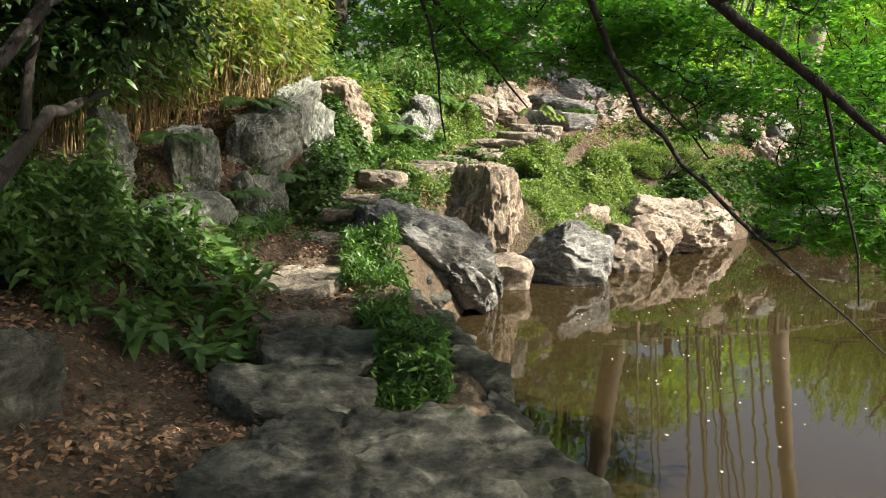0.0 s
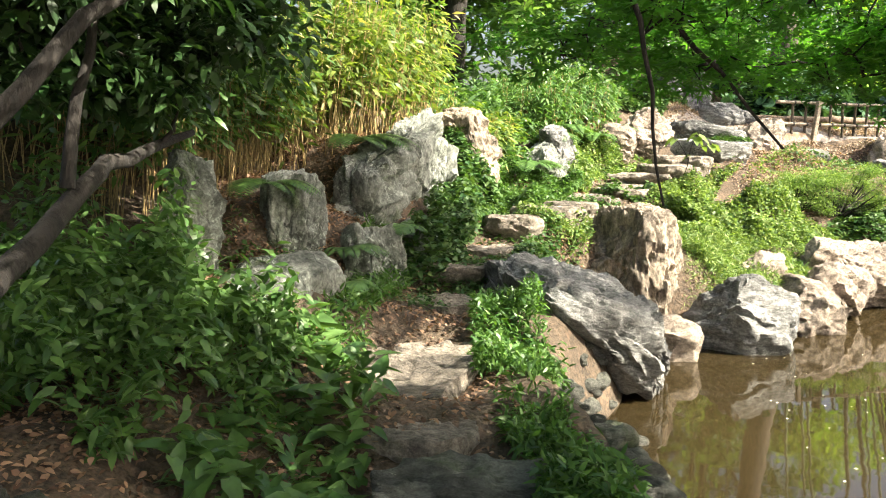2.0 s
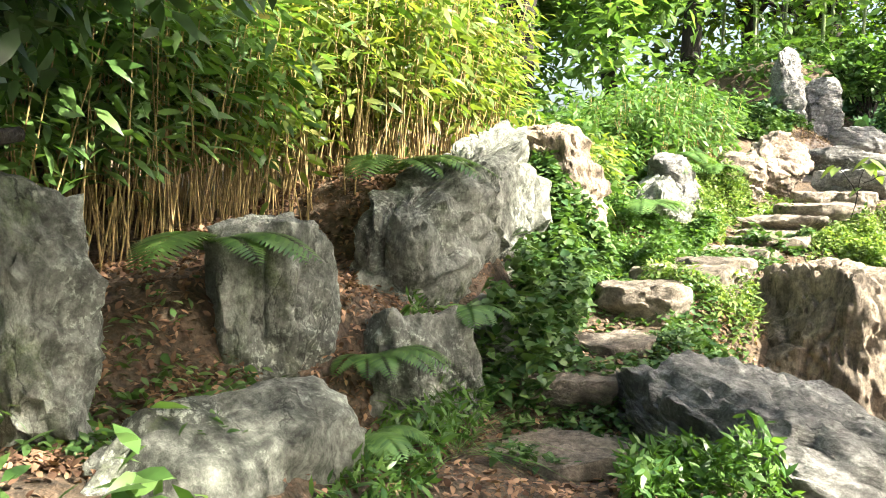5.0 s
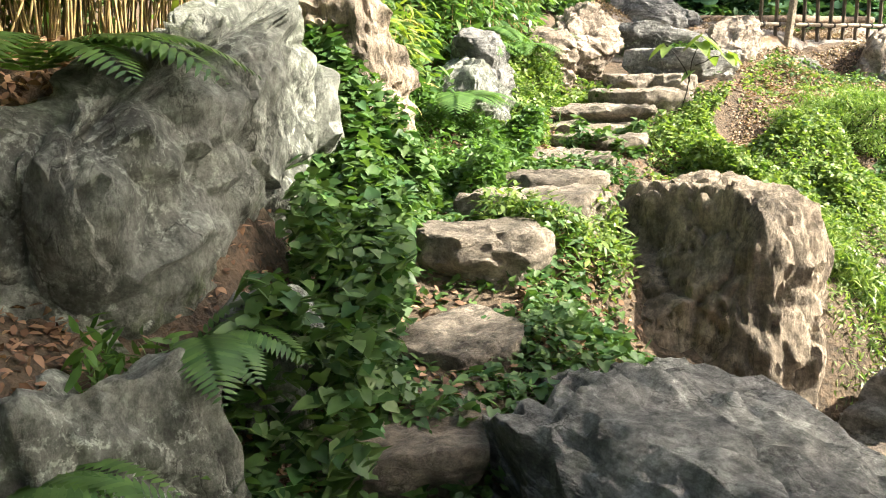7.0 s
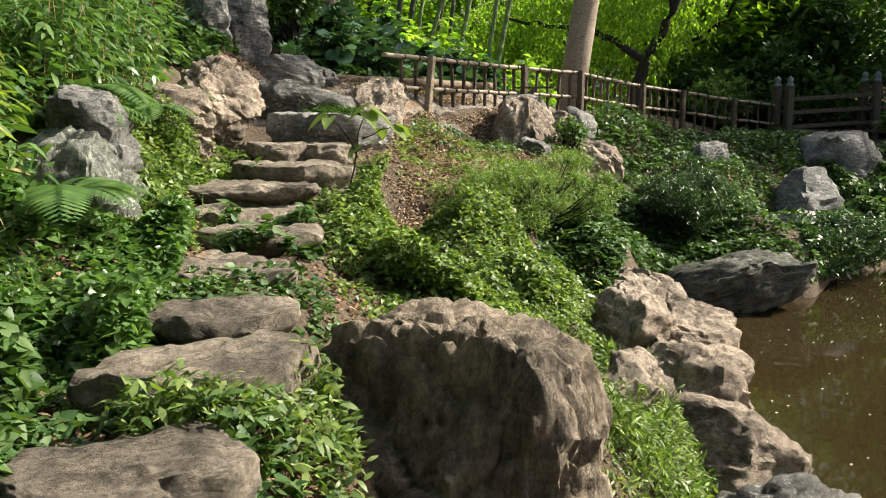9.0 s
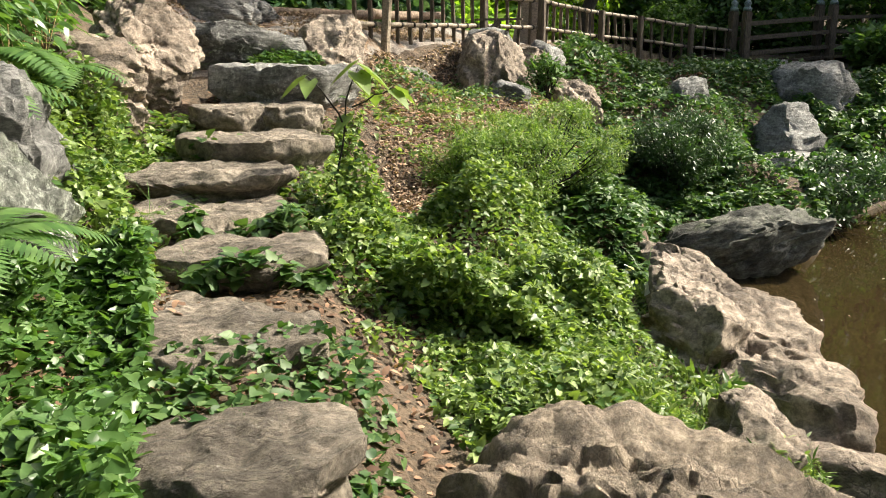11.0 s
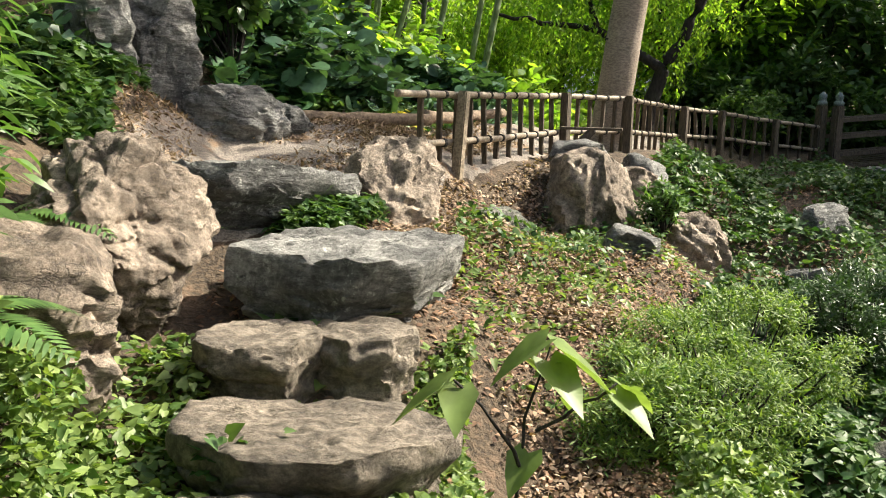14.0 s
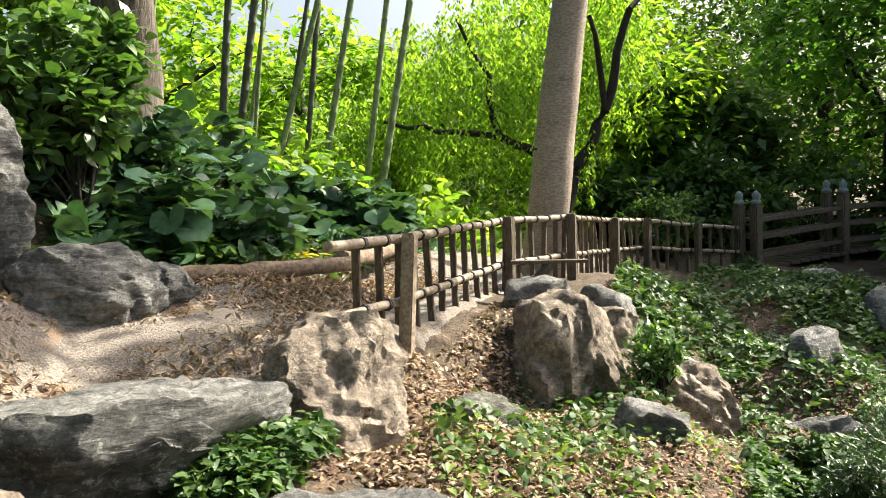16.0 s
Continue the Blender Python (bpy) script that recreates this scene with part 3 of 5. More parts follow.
rock("rock", "steep ribbed rock face of the bank", (-2.02, 10.62, 0), (0.3, 1.12, 0.72), BANK, -14, (17, 9), 56, 0, 0.07, 0.06, 2.3, 6, group=L, square=7, upright=0.2, cells=70, blocky=0.07, bed_way=(0.95, 0.15, 0.15), chip=(0.88, 1.08))
rock("rock", "overhanging brown rock with a bright edge", (-1.46, 12.42, 0), (0.36, 0.42, 0.72), RIBBED, -26, (9, 0), 57, 1, 0.05, 0.05, 2.6, 6, group=L, square=7, upright=0.3, chip=(0.88, 1.06), foot=-0.05)
rock("rock", "grey rock in the bank behind ferns", (-0.55, 14.3, 0), (0.36, 0.4, 0.5), BANK, 30, (0, 6), 58, 8, 0.06, 0.05, 2.2, 5, group=L)

rock("rock", "broken grey rock in the bank wall", (-1.9, 11.62, 0), (0.34, 0.4, 0.7), BANK, 10, (0, 12), 59, 4, 0.06, 0.06, 2.2, 5, group=L, square=5)
rock("rock", "low grey rock below the ribbed face", (-1.72, 9.9, 0), (0.25, 0.4, 0.4), BANK, -8, (0, 10), 60, 8, 0.06, 0.06, 1.4, 4, group=L)
rock("rock", "grey rock high on the slope above the steps", (0.1, 18.6, 0), (0.4, 0.4, 0.5), BANK, 10, (0, 0), 61, 8, top=3.25, level=4, group=L)

# ---- leaves, stems and branches ----
T_SIMPLE = ([(0, 0), (0.5, 0.42), (0, 1), (-0.5, 0.42)], [(0, 1, 2), (0, 2, 3)])
T_LANCE = ([(0, 0), (0.5, 0.3), (-0.5, 0.3), (0.4, 0.65), (-0.4, 0.65), (0, 1)], [(0, 1, 2), (1, 3, 2), (2, 3, 4), (3, 5, 4)])
T_HEART = ([(0, 0.08), (0.3, -0.06), (0.5, 0.22), (0.3, 0.62), (0, 1), (-0.3, 0.62), (-0.5, 0.22), (-0.3, -0.06)], [(0, 1, 2), (0, 2, 3), (0, 3, 4), (0, 4, 5), (0, 5, 6), (0, 6, 7)])
_a = [radians(200 - 220 * k / 10) for k in range(11)]
T_PALM = ([(0, 0.25)] + [(math.cos(q) * (0.58 if k % 2 else 0.2), 0.25 + math.sin(q) * (0.75 if k % 2 else 0.22)) for k, q in enumerate(_a)], [(0, k + 1, k) for k in range(1, 11)])
_c = [radians(-70 + 320 * k / 11) for k in range(12)]
T_ROUND = ([(0, 0.5)] + [(0.5 * math.cos(q) * (1 + 0.06 * (k % 2)), 0.5 + 0.5 * math.sin(q) * (1 + 0.06 * (k % 2))) for k, q in enumerate(_c)], [(0, k, k + 1) for k in range(1, 12)])
UP = np.array([0, 0, 1.0])


def leaf_mesh(name, P, D, N, L, W, template=T_SIMPLE, fold=0.25, droop=0.2):
    """Many leaves as one mesh: bases P, ways D, upper sides N, lengths L and widths W."""
    P, D, N = np.asarray(P, float), unit(np.asarray(D, float)), np.asarray(N, float)
    S = unit(np.cross(D, N))
    N = np.cross(S, D)
    L, W = np.broadcast_to(L, len(P))[:, None], np.broadcast_to(W, len(P))[:, None]
    tv, tf = template
    cols = [P + S * W * a + D * L * b + N * (fold * W * abs(a) - droop * L * b * b) for a, b in tv]
    V = np.stack(cols, 1).reshape(-1, 3)
    F = (np.arange(len(P))[:, None, None] * len(tv) + np.array(tf)[None]).reshape(-1, 3)
    return mesh(name, V, F, smooth=False)


def dirs(n, flat=0.6, rng=None):
    """Random leaf ways and upper sides."""
    rng = rng or RNG
    a = rng.uniform(0, 2 * math.pi, n)
    D = unit(np.stack([np.cos(a), np.sin(a), rng.normal(-0.1, flat, n)], 1))
    N = unit(UP + rng.normal(size=(n, 3)) * flat * 0.7)
    return D, N


def tubes(name, lines, sides=6):
    """Tapered tubes along lines of (x, y, z, radius), joined into one mesh."""
    V, F, base = [], [], 0
    for line in lines:
        line = np.asarray(line, float)
        p, r = line[:, :3], line[:, 3]
        d = unit(np.gradient(p, axis=0))
        ref = np.where(np.abs(d[:, 2:3]) > 0.9, np.array([[1.0, 0, 0]]), UP[None])
        s = unit(np.cross(d, ref))
        u = np.cross(s, d)
        a = np.arange(sides) * 2 * math.pi / sides
        ring = p[:, None] + r[:, None, None] * (s[:, None] * np.cos(a)[None, :, None] + u[:, None] * np.sin(a)[None, :, None])
        V.append(ring.reshape(-1, 3))
        i = base + np.arange(len(p) * sides).reshape(len(p), sides)
        F.append(np.stack([i[:-1], np.roll(i[:-1], -1, 1), np.roll(i[1:], -1, 1), i[1:]], 2).reshape(-1, 4))
        F.append(np.stack([i[-1, :-2][:1].repeat(sides - 2), i[-1, 1:-1], i[-1, 2:], i[-1, 2:]], 1)[:0])
        base += len(p) * sides
    return mesh(name, np.concatenate(V), np.concatenate(F))


def bend(a, z, n=6, wob=0.05, rng=None, sag=0.0):
    """A crooked line from a to z, n + 1 points."""
    rng = rng or RNG
    a, z = np.array(a, float), np.array(z, float)
    t = np.linspace(0, 1, n + 1)[:, None]
    w = np.cumsum(rng.normal(size=(n + 1, 3)), 0) * wob
    w -= w[0] + (w[-1] - w[0]) * t
    p = a + (z - a) * t + w
    p[:, 2] -= sag * (4 * t * (1 - t))[:, 0]
    return p


def with_r(p, r0, r1):
    return np.column_stack([p, np.linspace(r0, r1, len(p))])


def inside(poly, n, rng):
    poly = np.array(poly, float)
    lo, hi = poly.min(0), poly.max(0)
    out = np.zeros((0, 2))
    while len(out) < n:
        q = rng.uniform(lo, hi, (n * 3, 2))
        ok = np.zeros(len(q), bool)
        for a, b in zip(poly, np.roll(poly, -1, 0)):
            cr = (a[1] > q[:, 1]) != (b[1] > q[:, 1])
            ok ^= cr & (q[:, 0] < (b[0] - a[0]) * (q[:, 1] - a[1]) / (b[1] - a[1] + 1e-12) + a[0])
        out = np.concatenate([out, q[ok]])
    return out[:n]


def cover(name, label, poly, n, mat, size, width, height, template, seed, flat=0.5, category="ground cover", lift=0.0, kind="stuff", droop=0.2):
    """Low leafy growth over a stretch of ground, hugging the stones in it."""
    rng = np.random.default_rng(seed)
    q = inside(poly, n * 2, rng)
    dens = fbm(np.column_stack([q * 1.3, np.zeros(len(q))]), 3, seed)
    q = q[np.argsort(-dens + rng.uniform(-1.0, 1.0, len(q)))[:n]]
    bump = np.clip(0.6 + 0.9 * fbm(np.column_stack([q * 2.2, np.zeros(len(q))]), 2, seed + 3), 0.15, 1.6)
    h = height * bump * rng.uniform(0.15, 1, len(q)) ** 0.7
    z = ground_z(q[:, 0], q[:, 1])
    keep = z > 0.03
    P = np.column_stack([q, z + h + lift])[keep]
    D, N = dirs(len(P), flat, rng)
    k = rng.uniform(0.6, 1.25, len(P))
    ob = piece(name, leaf_mesh(name, P, D, N, size * k, width * k, template, 0.2, droop), mat)
    return tagged(ob, label, category, kind=kind)


def cluster_leaves(centres, radii, n, rng, shell=0.5):
    """Leaf bases in clumps round the centres."""
    c = np.asarray(centres, float)
    r = np.broadcast_to(np.asarray(radii, float), (len(c), 3))
    i = rng.integers(0, len(c), n)
    v = unit(rng.normal(size=(n, 3))) * rng.uniform(shell, 1, n)[:, None]
    return c[i] + v * r[i], v


def tree(name, label, trunk, limbs, crown_centres, crown_r, n, mat, size, width, template=T_SIMPLE, seed=1, bark=None, category="tree", droop=0.25, flat=0.6, sides=9, twigs=True, twig=0.014):
    """A tree: trunk and limbs as lines of (x, y, z, radius), and a crown of leaf clumps on twigs."""
    rng = np.random.default_rng(seed)
    at = trunk[0][:3]
    root = thing(name, label, category, at=tuple(float(v) for v in at))
    off = np.array([*at, 0.0])
    t = np.asarray(trunk, float)
    fine = []
    for a, b in zip(t[:-1], t[1:]):
        for k in range(4):
            fine.append(a + (b - a) * k / 4)
    fine.append(t[-1])
    fine = np.array(fine)
    fine[:, :2] += fbm(np.column_stack([np.zeros((len(fine), 2)), fine[:, 2] * 1.3]), 2, seed)[:, None] * fine[:, 3:4] * 0.35
    piece("trunk", tubes("trunk", [fine - off], 14), bark or BARK, root)
    lines = []
    if twigs and len(crown_centres):
        nodes = np.concatenate([np.asarray(q, float)[:, :3] for q in limbs] + [t[1:, :3]])
        cs = np.asarray(crown_centres, float)
        far = np.array([((nodes - c) ** 2).sum(1).min() for c in cs])
        for c in cs[np.argsort(far)]:
            e = nodes[np.argmin(((nodes - c) ** 2).sum(1))]
            line = bend(e, c, 5, 0.04, rng)
            lines.append(with_r(line, twig * 1.2, twig * 0.6) - off)
            nodes = np.concatenate([nodes, line[2:]])
    for q in limbs:
        piece("limb", tubes("limb", [np.asarray(q, float) - off], sides), bark or BARK, root)
    if lines:
        tagged(piece("twigs", tubes("twigs", lines, 5), bark or BARK, root), kind="stuff")
    if n:
        P, v = cluster_leaves(crown_centres, crown_r, n, rng, 0.2)
        D, N = dirs(n, flat, rng)
        D = unit(D + v * 0.5)
        k = rng.uniform(0.6, 1.3, n)
        piece("crown", leaf_mesh("crown", P - np.array(at), D, N, size * k, width * k, template, 0.25, droop), mat, root)
    return root


def blob(c, r, n, seed):
    """Clump centres in an uneven ellipsoid."""
    rng = np.random.default_rng(seed)
    v = unit(rng.normal(size=(n, 3))) * rng.uniform(0.35, 1, n)[:, None] ** 0.6
    v *= (1 + 0.3 * fbm(v * 1.5 + seed, 2, seed))[:, None]
    return np.array(c) + v * np.array(r)


rock("rock", "mossy rock wedged in the bank wall", (-2.3, 9.8, 0), (0.3, 0.42, 0.5), BANK, -10, (10, 8), 62, 7, 0.08, 0.05, 1.74, 5, group=L)

# ---- growth along the path ----
cover("leaf_litter", "dry brown fallen leaves on the ground", [(-2.3, 1), (-0.3, 1), (-0.5, 6), (-0.8, 10), (0.3, 12), (2, 14), (6, 17), (7, 19.5), (4, 19), (2, 18), (0, 15.5), (-1.2, 12.5), (-3.2, 12.5), (-3.6, 7)], 30000, LITTER, 0.048, 0.024, 0.035, T_LANCE, 101, 0.4, "fallen leaves")
cover("leaf_litter", "dry leaves scattered over the gravel path", [(1.8, 18.8), (3.3, 18.7), (4.3, 19.4), (7, 20.8), (6.5, 22), (4, 21), (2, 20.6)], 13000, PALE_LITTER, 0.06, 0.02, 0.02, T_SIMPLE, 102, 0.75, "fallen leaves", lift=0.04)
cover("leaf_litter", "reddish dead leaves on the rocky bank", [(-3.4, 7), (-2.2, 7.2), (-1.9, 8.6), (-2.2, 9.6), (-1.8, 12.4), (-3.4, 12.6)], 16000, LITTER, 0.042, 0.02, 0.05, T_LANCE, 103, 0.6, "fallen leaves")
cover("undergrowth", "dark leafy undergrowth beside the path", [(-3.9, 4.6), (-2.2, 4.9), (-1.75, 5.6), (-1.8, 6.5), (-2.3, 6.8), (-3.9, 7.0)], 13000, GREEN, 0.105, 0.036, 0.7, T_LANCE, 104, 0.7)
cover("undergrowth", "broad-leaved plants at the path edge", [(-2.0, 4.9), (-1.2, 5.0), (-1.3, 6.5), (-1.75, 7.3), (-2.1, 6.5)], 500, GREEN, 0.16, 0.09, 0.22, T_HEART, 105, 0.45)
cover("grass_strip", "green weeds between stepping stones and pond", [(-0.45, 5.6), (-0.2, 5.8), (-0.25, 7.2), (-0.45, 8.3), (-0.75, 8.9), (-1.0, 8.6), (-0.85, 7.2), (-0.6, 6.2)], 6500, GRASS, 0.07, 0.02, 0.22, T_LANCE, 106, 0.9)
cover("grass_strip", "small green weeds beside the dark stepping stones", [(-0.35, 4.5), (0.1, 4.6), (0.05, 5.4), (-0.1, 6.2), (-0.4, 5.8)], 3200, GRASS, 0.08, 0.022, 0.2, T_LANCE, 135, 0.8)
cover("grass_strip", "small weeds along the stepping stones", [(-1.9, 6.5), (-1.6, 6.4), (-1.75, 8.6), (-1.6, 9.6), (-2.1, 9.4)], 2600, GRASS, 0.08, 0.02, 0.16, T_LANCE, 107, 0.9)
cover("ivy", "dark heart-leaved creeper at the rock foot", [(-1.75, 9.2), (-1.35, 9.3), (-1.2, 10.3), (-1.15, 11.2), (-0.95, 11.9), (-1.1, 12.6), (-1.7, 12.2), (-1.6, 10.8)], 6500, IVY, 0.07, 0.062, 0.42, T_HEART, 108, 0.5)
cover("ivy", "creeping ivy around the stepping stones", [(-1.6, 8.7), (-0.6, 9.0), (-0.4, 10.6), (-0.2, 11.4), (0.3, 12.2), (0.7, 13.2), (-0.1, 13.3), (-1.1, 12.0), (-1.5, 10.4)], 5200, IVY, 0.05, 0.045, 0.1, T_HEART, 109, 0.5)
# Sun and shade on this creeper are put into two leaf colours.
cover("ivy", "creeper over the bank, bright green for its sunlit part", [(-0.6, 13.9), (0.1, 13.9), (0.2, 14.3), (0.3, 15.4), (0.7, 16.3), (1.0, 16.9), (0.2, 16.7), (-0.7, 15.2)], 17000, HERB, 0.046, 0.038, 0.4, T_HEART, 110, 0.6)
cover("ivy", "creeper beside the lower steps, dark green for its shaded part", [(-1.0, 12.2), (-0.6, 12.1), (-0.2, 13.2), (0.1, 14.0), (-0.5, 14.3), (-1.2, 13.6)], 9000, GREEN, 0.052, 0.044, 0.36, T_HEART, 150, 0.6)
cover("leaf_litter", "brown leaves in the gap beside the boulder", [(-0.8, 10.2), (-0.2, 10.2), (0.15, 11.1), (0.15, 11.7), (-0.5, 11.7)], 1800, LITTER, 0.05, 0.024, 0.03, T_LANCE, 151, 0.5, "fallen leaves")
cover("ivy", "ivy tufts beside the stone steps", [(-0.8, 10.1), (-0.25, 10.2), (0.05, 11.1), (0.0, 11.5), (-0.5, 11.4)], 1300, IVY, 0.05, 0.045, 0.13, T_HEART, 152, 0.5)
cover("ivy", "creeper hanging over the stone steps", [(0.3, 14.6), (1.2, 14.9), (2.1, 15.8), (2.6, 16.6), (1.6, 17.0), (0.8, 16.2)], 1000, HERB, 0.06, 0.055, 0.12, T_HEART, 111, 0.5)
cover("ivy", "dark weeds on the step below the path slab", [(1.9, 17.75), (2.6, 17.95), (3.4, 18.3), (3.2, 18.5), (2.4, 18.2)], 1800, IVY, 0.06, 0.045, 0.2, T_HEART, 112, 0.5)
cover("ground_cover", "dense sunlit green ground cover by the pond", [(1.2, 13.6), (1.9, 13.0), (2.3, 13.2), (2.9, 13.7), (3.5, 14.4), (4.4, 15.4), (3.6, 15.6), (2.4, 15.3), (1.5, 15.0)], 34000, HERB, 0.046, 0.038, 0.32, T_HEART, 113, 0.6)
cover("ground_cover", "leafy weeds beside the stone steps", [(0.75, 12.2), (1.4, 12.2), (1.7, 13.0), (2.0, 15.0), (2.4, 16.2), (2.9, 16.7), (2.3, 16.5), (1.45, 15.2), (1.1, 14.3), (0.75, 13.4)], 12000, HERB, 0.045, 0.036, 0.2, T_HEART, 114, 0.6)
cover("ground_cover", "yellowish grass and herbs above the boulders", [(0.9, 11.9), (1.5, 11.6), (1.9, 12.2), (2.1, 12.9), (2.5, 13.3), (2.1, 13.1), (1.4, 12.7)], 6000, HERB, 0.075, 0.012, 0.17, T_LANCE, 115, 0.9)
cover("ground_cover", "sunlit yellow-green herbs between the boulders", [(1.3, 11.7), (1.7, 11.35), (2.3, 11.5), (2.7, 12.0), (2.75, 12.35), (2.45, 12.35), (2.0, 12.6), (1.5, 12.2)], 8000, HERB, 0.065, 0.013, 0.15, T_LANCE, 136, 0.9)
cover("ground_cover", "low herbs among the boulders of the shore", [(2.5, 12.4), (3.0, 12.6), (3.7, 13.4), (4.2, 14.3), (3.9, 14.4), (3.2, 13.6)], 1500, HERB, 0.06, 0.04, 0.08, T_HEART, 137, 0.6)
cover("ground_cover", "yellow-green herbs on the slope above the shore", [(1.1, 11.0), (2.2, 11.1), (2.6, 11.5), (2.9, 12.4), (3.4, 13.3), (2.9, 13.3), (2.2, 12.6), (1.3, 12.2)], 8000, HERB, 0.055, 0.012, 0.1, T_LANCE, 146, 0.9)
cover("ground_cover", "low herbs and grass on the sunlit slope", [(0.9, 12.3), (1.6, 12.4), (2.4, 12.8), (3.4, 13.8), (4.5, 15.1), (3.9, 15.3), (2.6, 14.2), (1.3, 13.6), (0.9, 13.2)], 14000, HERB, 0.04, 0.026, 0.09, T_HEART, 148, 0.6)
cover("leaf_litter", "pale dry leaves on the sunlit slope", [(2.2, 15.5), (3.2, 15.4), (4.6, 16.6), (5.8, 17.4), (5.4, 18.0), (4.2, 17.8), (3.2, 17.0)], 9000, PALE_LITTER, 0.04, 0.018, 0.04, T_LANCE, 147, 0.5, "fallen leaves")
cover("ground_cover", "dark low plants along the far shore", [(8.2, 15.3), (9.4, 15.7), (12.5, 16.0), (14.5, 17.6), (12.6, 18.2), (9.6, 17.2)], 9000, IVY, 0.1, 0.07, 0.3, T_HEART, 149, 0.6)
cover("herbs", "small green seedlings among the dead leaves", [(-3.0, 7.2), (-2.2, 7.3), (-2.0, 8.3), (-2.6, 8.6), (-3.0, 8.4)], 900, GREEN, 0.06, 0.03, 0.12, T_LANCE, 138, 0.6)
for k, (q, n_) in enumerate([([(1.75, 16.95), (2.4, 16.8), (2.75, 16.9), (2.7, 17.05), (1.9, 17.2)], 420), ([(0.5, 14.7), (1.15, 14.6), (1.25, 14.8), (0.6, 14.95)], 260), ([(0.75, 15.55), (1.45, 15.3), (1.55, 15.45), (0.9, 15.72)], 260), ([(1.1, 16.1), (1.35, 15.95), (1.5, 16.1), (1.25, 16.3)], 160), ([(0.2, 13.95), (0.8, 13.8), (0.95, 13.95), (0.4, 14.15)], 240)]):
    cover("ivy", "ivy trailing along the foot of a step", q, n_, IVY, 0.075, 0.065, 0.2, T_HEART, 640 + 7 * k, 0.45)
cover("leaf_litter", "dry leaves heaped below the bamboo fence", [(3.3, 18.6), (4.2, 19.0), (5.4, 19.4), (7.6, 20.3), (7.8, 19.2), (6.0, 18.2), (4.2, 17.6), (3.4, 17.8)], 9000, PALE_LITTER, 0.05, 0.022, 0.05, T_LANCE, 139, 0.55, "fallen leaves")
cover("herbs", "small green weeds below the bamboo fence", [(3.7, 18.2), (5.2, 18.9), (6.9, 19.3), (7.4, 18.9), (5.6, 17.6), (4.2, 17.5)], 1500, IVY, 0.07, 0.04, 0.14, T_LANCE, 141, 0.6)
cover("ground_cover", "sparse herbs on the leafy slope", [(2.8, 16.4), (3.6, 16.2), (5.4, 16.6), (6.6, 17.6), (7.6, 18.2), (7.8, 19.6), (5.2, 18.9), (4.2, 18.6), (3.4, 17.6)], 2600, HERB, 0.06, 0.04, 0.13, T_HEART, 116, 0.5)
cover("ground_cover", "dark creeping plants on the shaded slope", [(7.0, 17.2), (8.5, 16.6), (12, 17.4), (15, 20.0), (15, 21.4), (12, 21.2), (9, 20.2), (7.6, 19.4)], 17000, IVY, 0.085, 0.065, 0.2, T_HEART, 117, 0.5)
cover("ground_cover", "sunlit grass fringe on the shore rocks", [(2.0, 12.3), (2.3, 12.3), (3.0, 13.0), (4.2, 14.6), (3.9, 14.6), (2.8, 13.2)], 900, HERB, 0.09, 0.02, 0.16, T_LANCE, 118, 1.1)
cover("ground_cover", "thick green growth on the upper bank", [(-1.5, 12.9), (-0.7, 13.8), (-0.4, 15.2), (0.2, 16.8), (0.9, 18.0), (0.3, 19.6), (-2.5, 17), (-2.6, 14)], 7500, GREEN, 0.14, 0.05, 0.7, T_LANCE, 119, 0.7)
cover("leopard_plants", "big round-leaved plants covering the hillside", [(3.5, 21.1), (5.2, 21.3), (6.6, 21.7), (8.6, 22.6), (8.8, 23.6), (6.6, 23.8), (4.6, 23.6), (3.0, 22.6)], 2300, BIG, 0.22, 0.24, 0.6, T_ROUND, 120, 0.5)
cover("hillside_ivy", "dark small-leaved ivy on the hillside", [(3.2, 20.9), (6.0, 21.2), (8.8, 22.4), (9.6, 24.6), (5.6, 25.4), (2.4, 23.0)], 9000, IVY, 0.1, 0.07, 0.2, T_HEART, 121, 0.6)
cover("meadow", "bright sunlit undergrowth behind the bamboo", [(8.5, 22.4), (11, 23.4), (14, 24.5), (18, 27), (14, 33), (8, 30), (5.5, 26)], 9000, BRIGHT, 0.22, 0.12, 0.7, T_LANCE, 122, 0.6)

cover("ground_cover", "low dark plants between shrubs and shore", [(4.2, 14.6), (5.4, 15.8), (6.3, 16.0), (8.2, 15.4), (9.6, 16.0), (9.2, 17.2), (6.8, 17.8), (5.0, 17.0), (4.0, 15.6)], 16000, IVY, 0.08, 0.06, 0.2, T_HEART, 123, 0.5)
cover("leaf_litter", "dry leaves between ground plants on the slope", [(2.6, 15.6), (6, 16.2), (9, 17), (12, 19), (12, 21), (8, 20), (4.4, 18.9), (3.2, 17.4)], 20000, LITTER, 0.048, 0.022, 0.05, T_LANCE, 124, 0.35, "fallen leaves")
cover("hill_undergrowth", "leafy undergrowth on the wooded hill", [(-6, 12.5), (-2.4, 13.2), (-0.8, 17.5), (0.6, 19.6), (1.6, 21.2), (3.4, 22.8), (5.6, 25.2), (4, 29), (-6, 24)], 12000, GREEN, 0.24, 0.1, 0.8, T_LANCE, 125, 0.6)
cover("leopard_plants", "round-leaved plants around the standing stones", [(0.6, 19.4), (1.7, 20.0), (2.4, 20.4), (2.3, 21.4), (3.2, 22.4), (1.2, 22), (-0.2, 20.4)], 420, BIG, 0.2, 0.22, 0.4, T_ROUND, 126, 0.5)
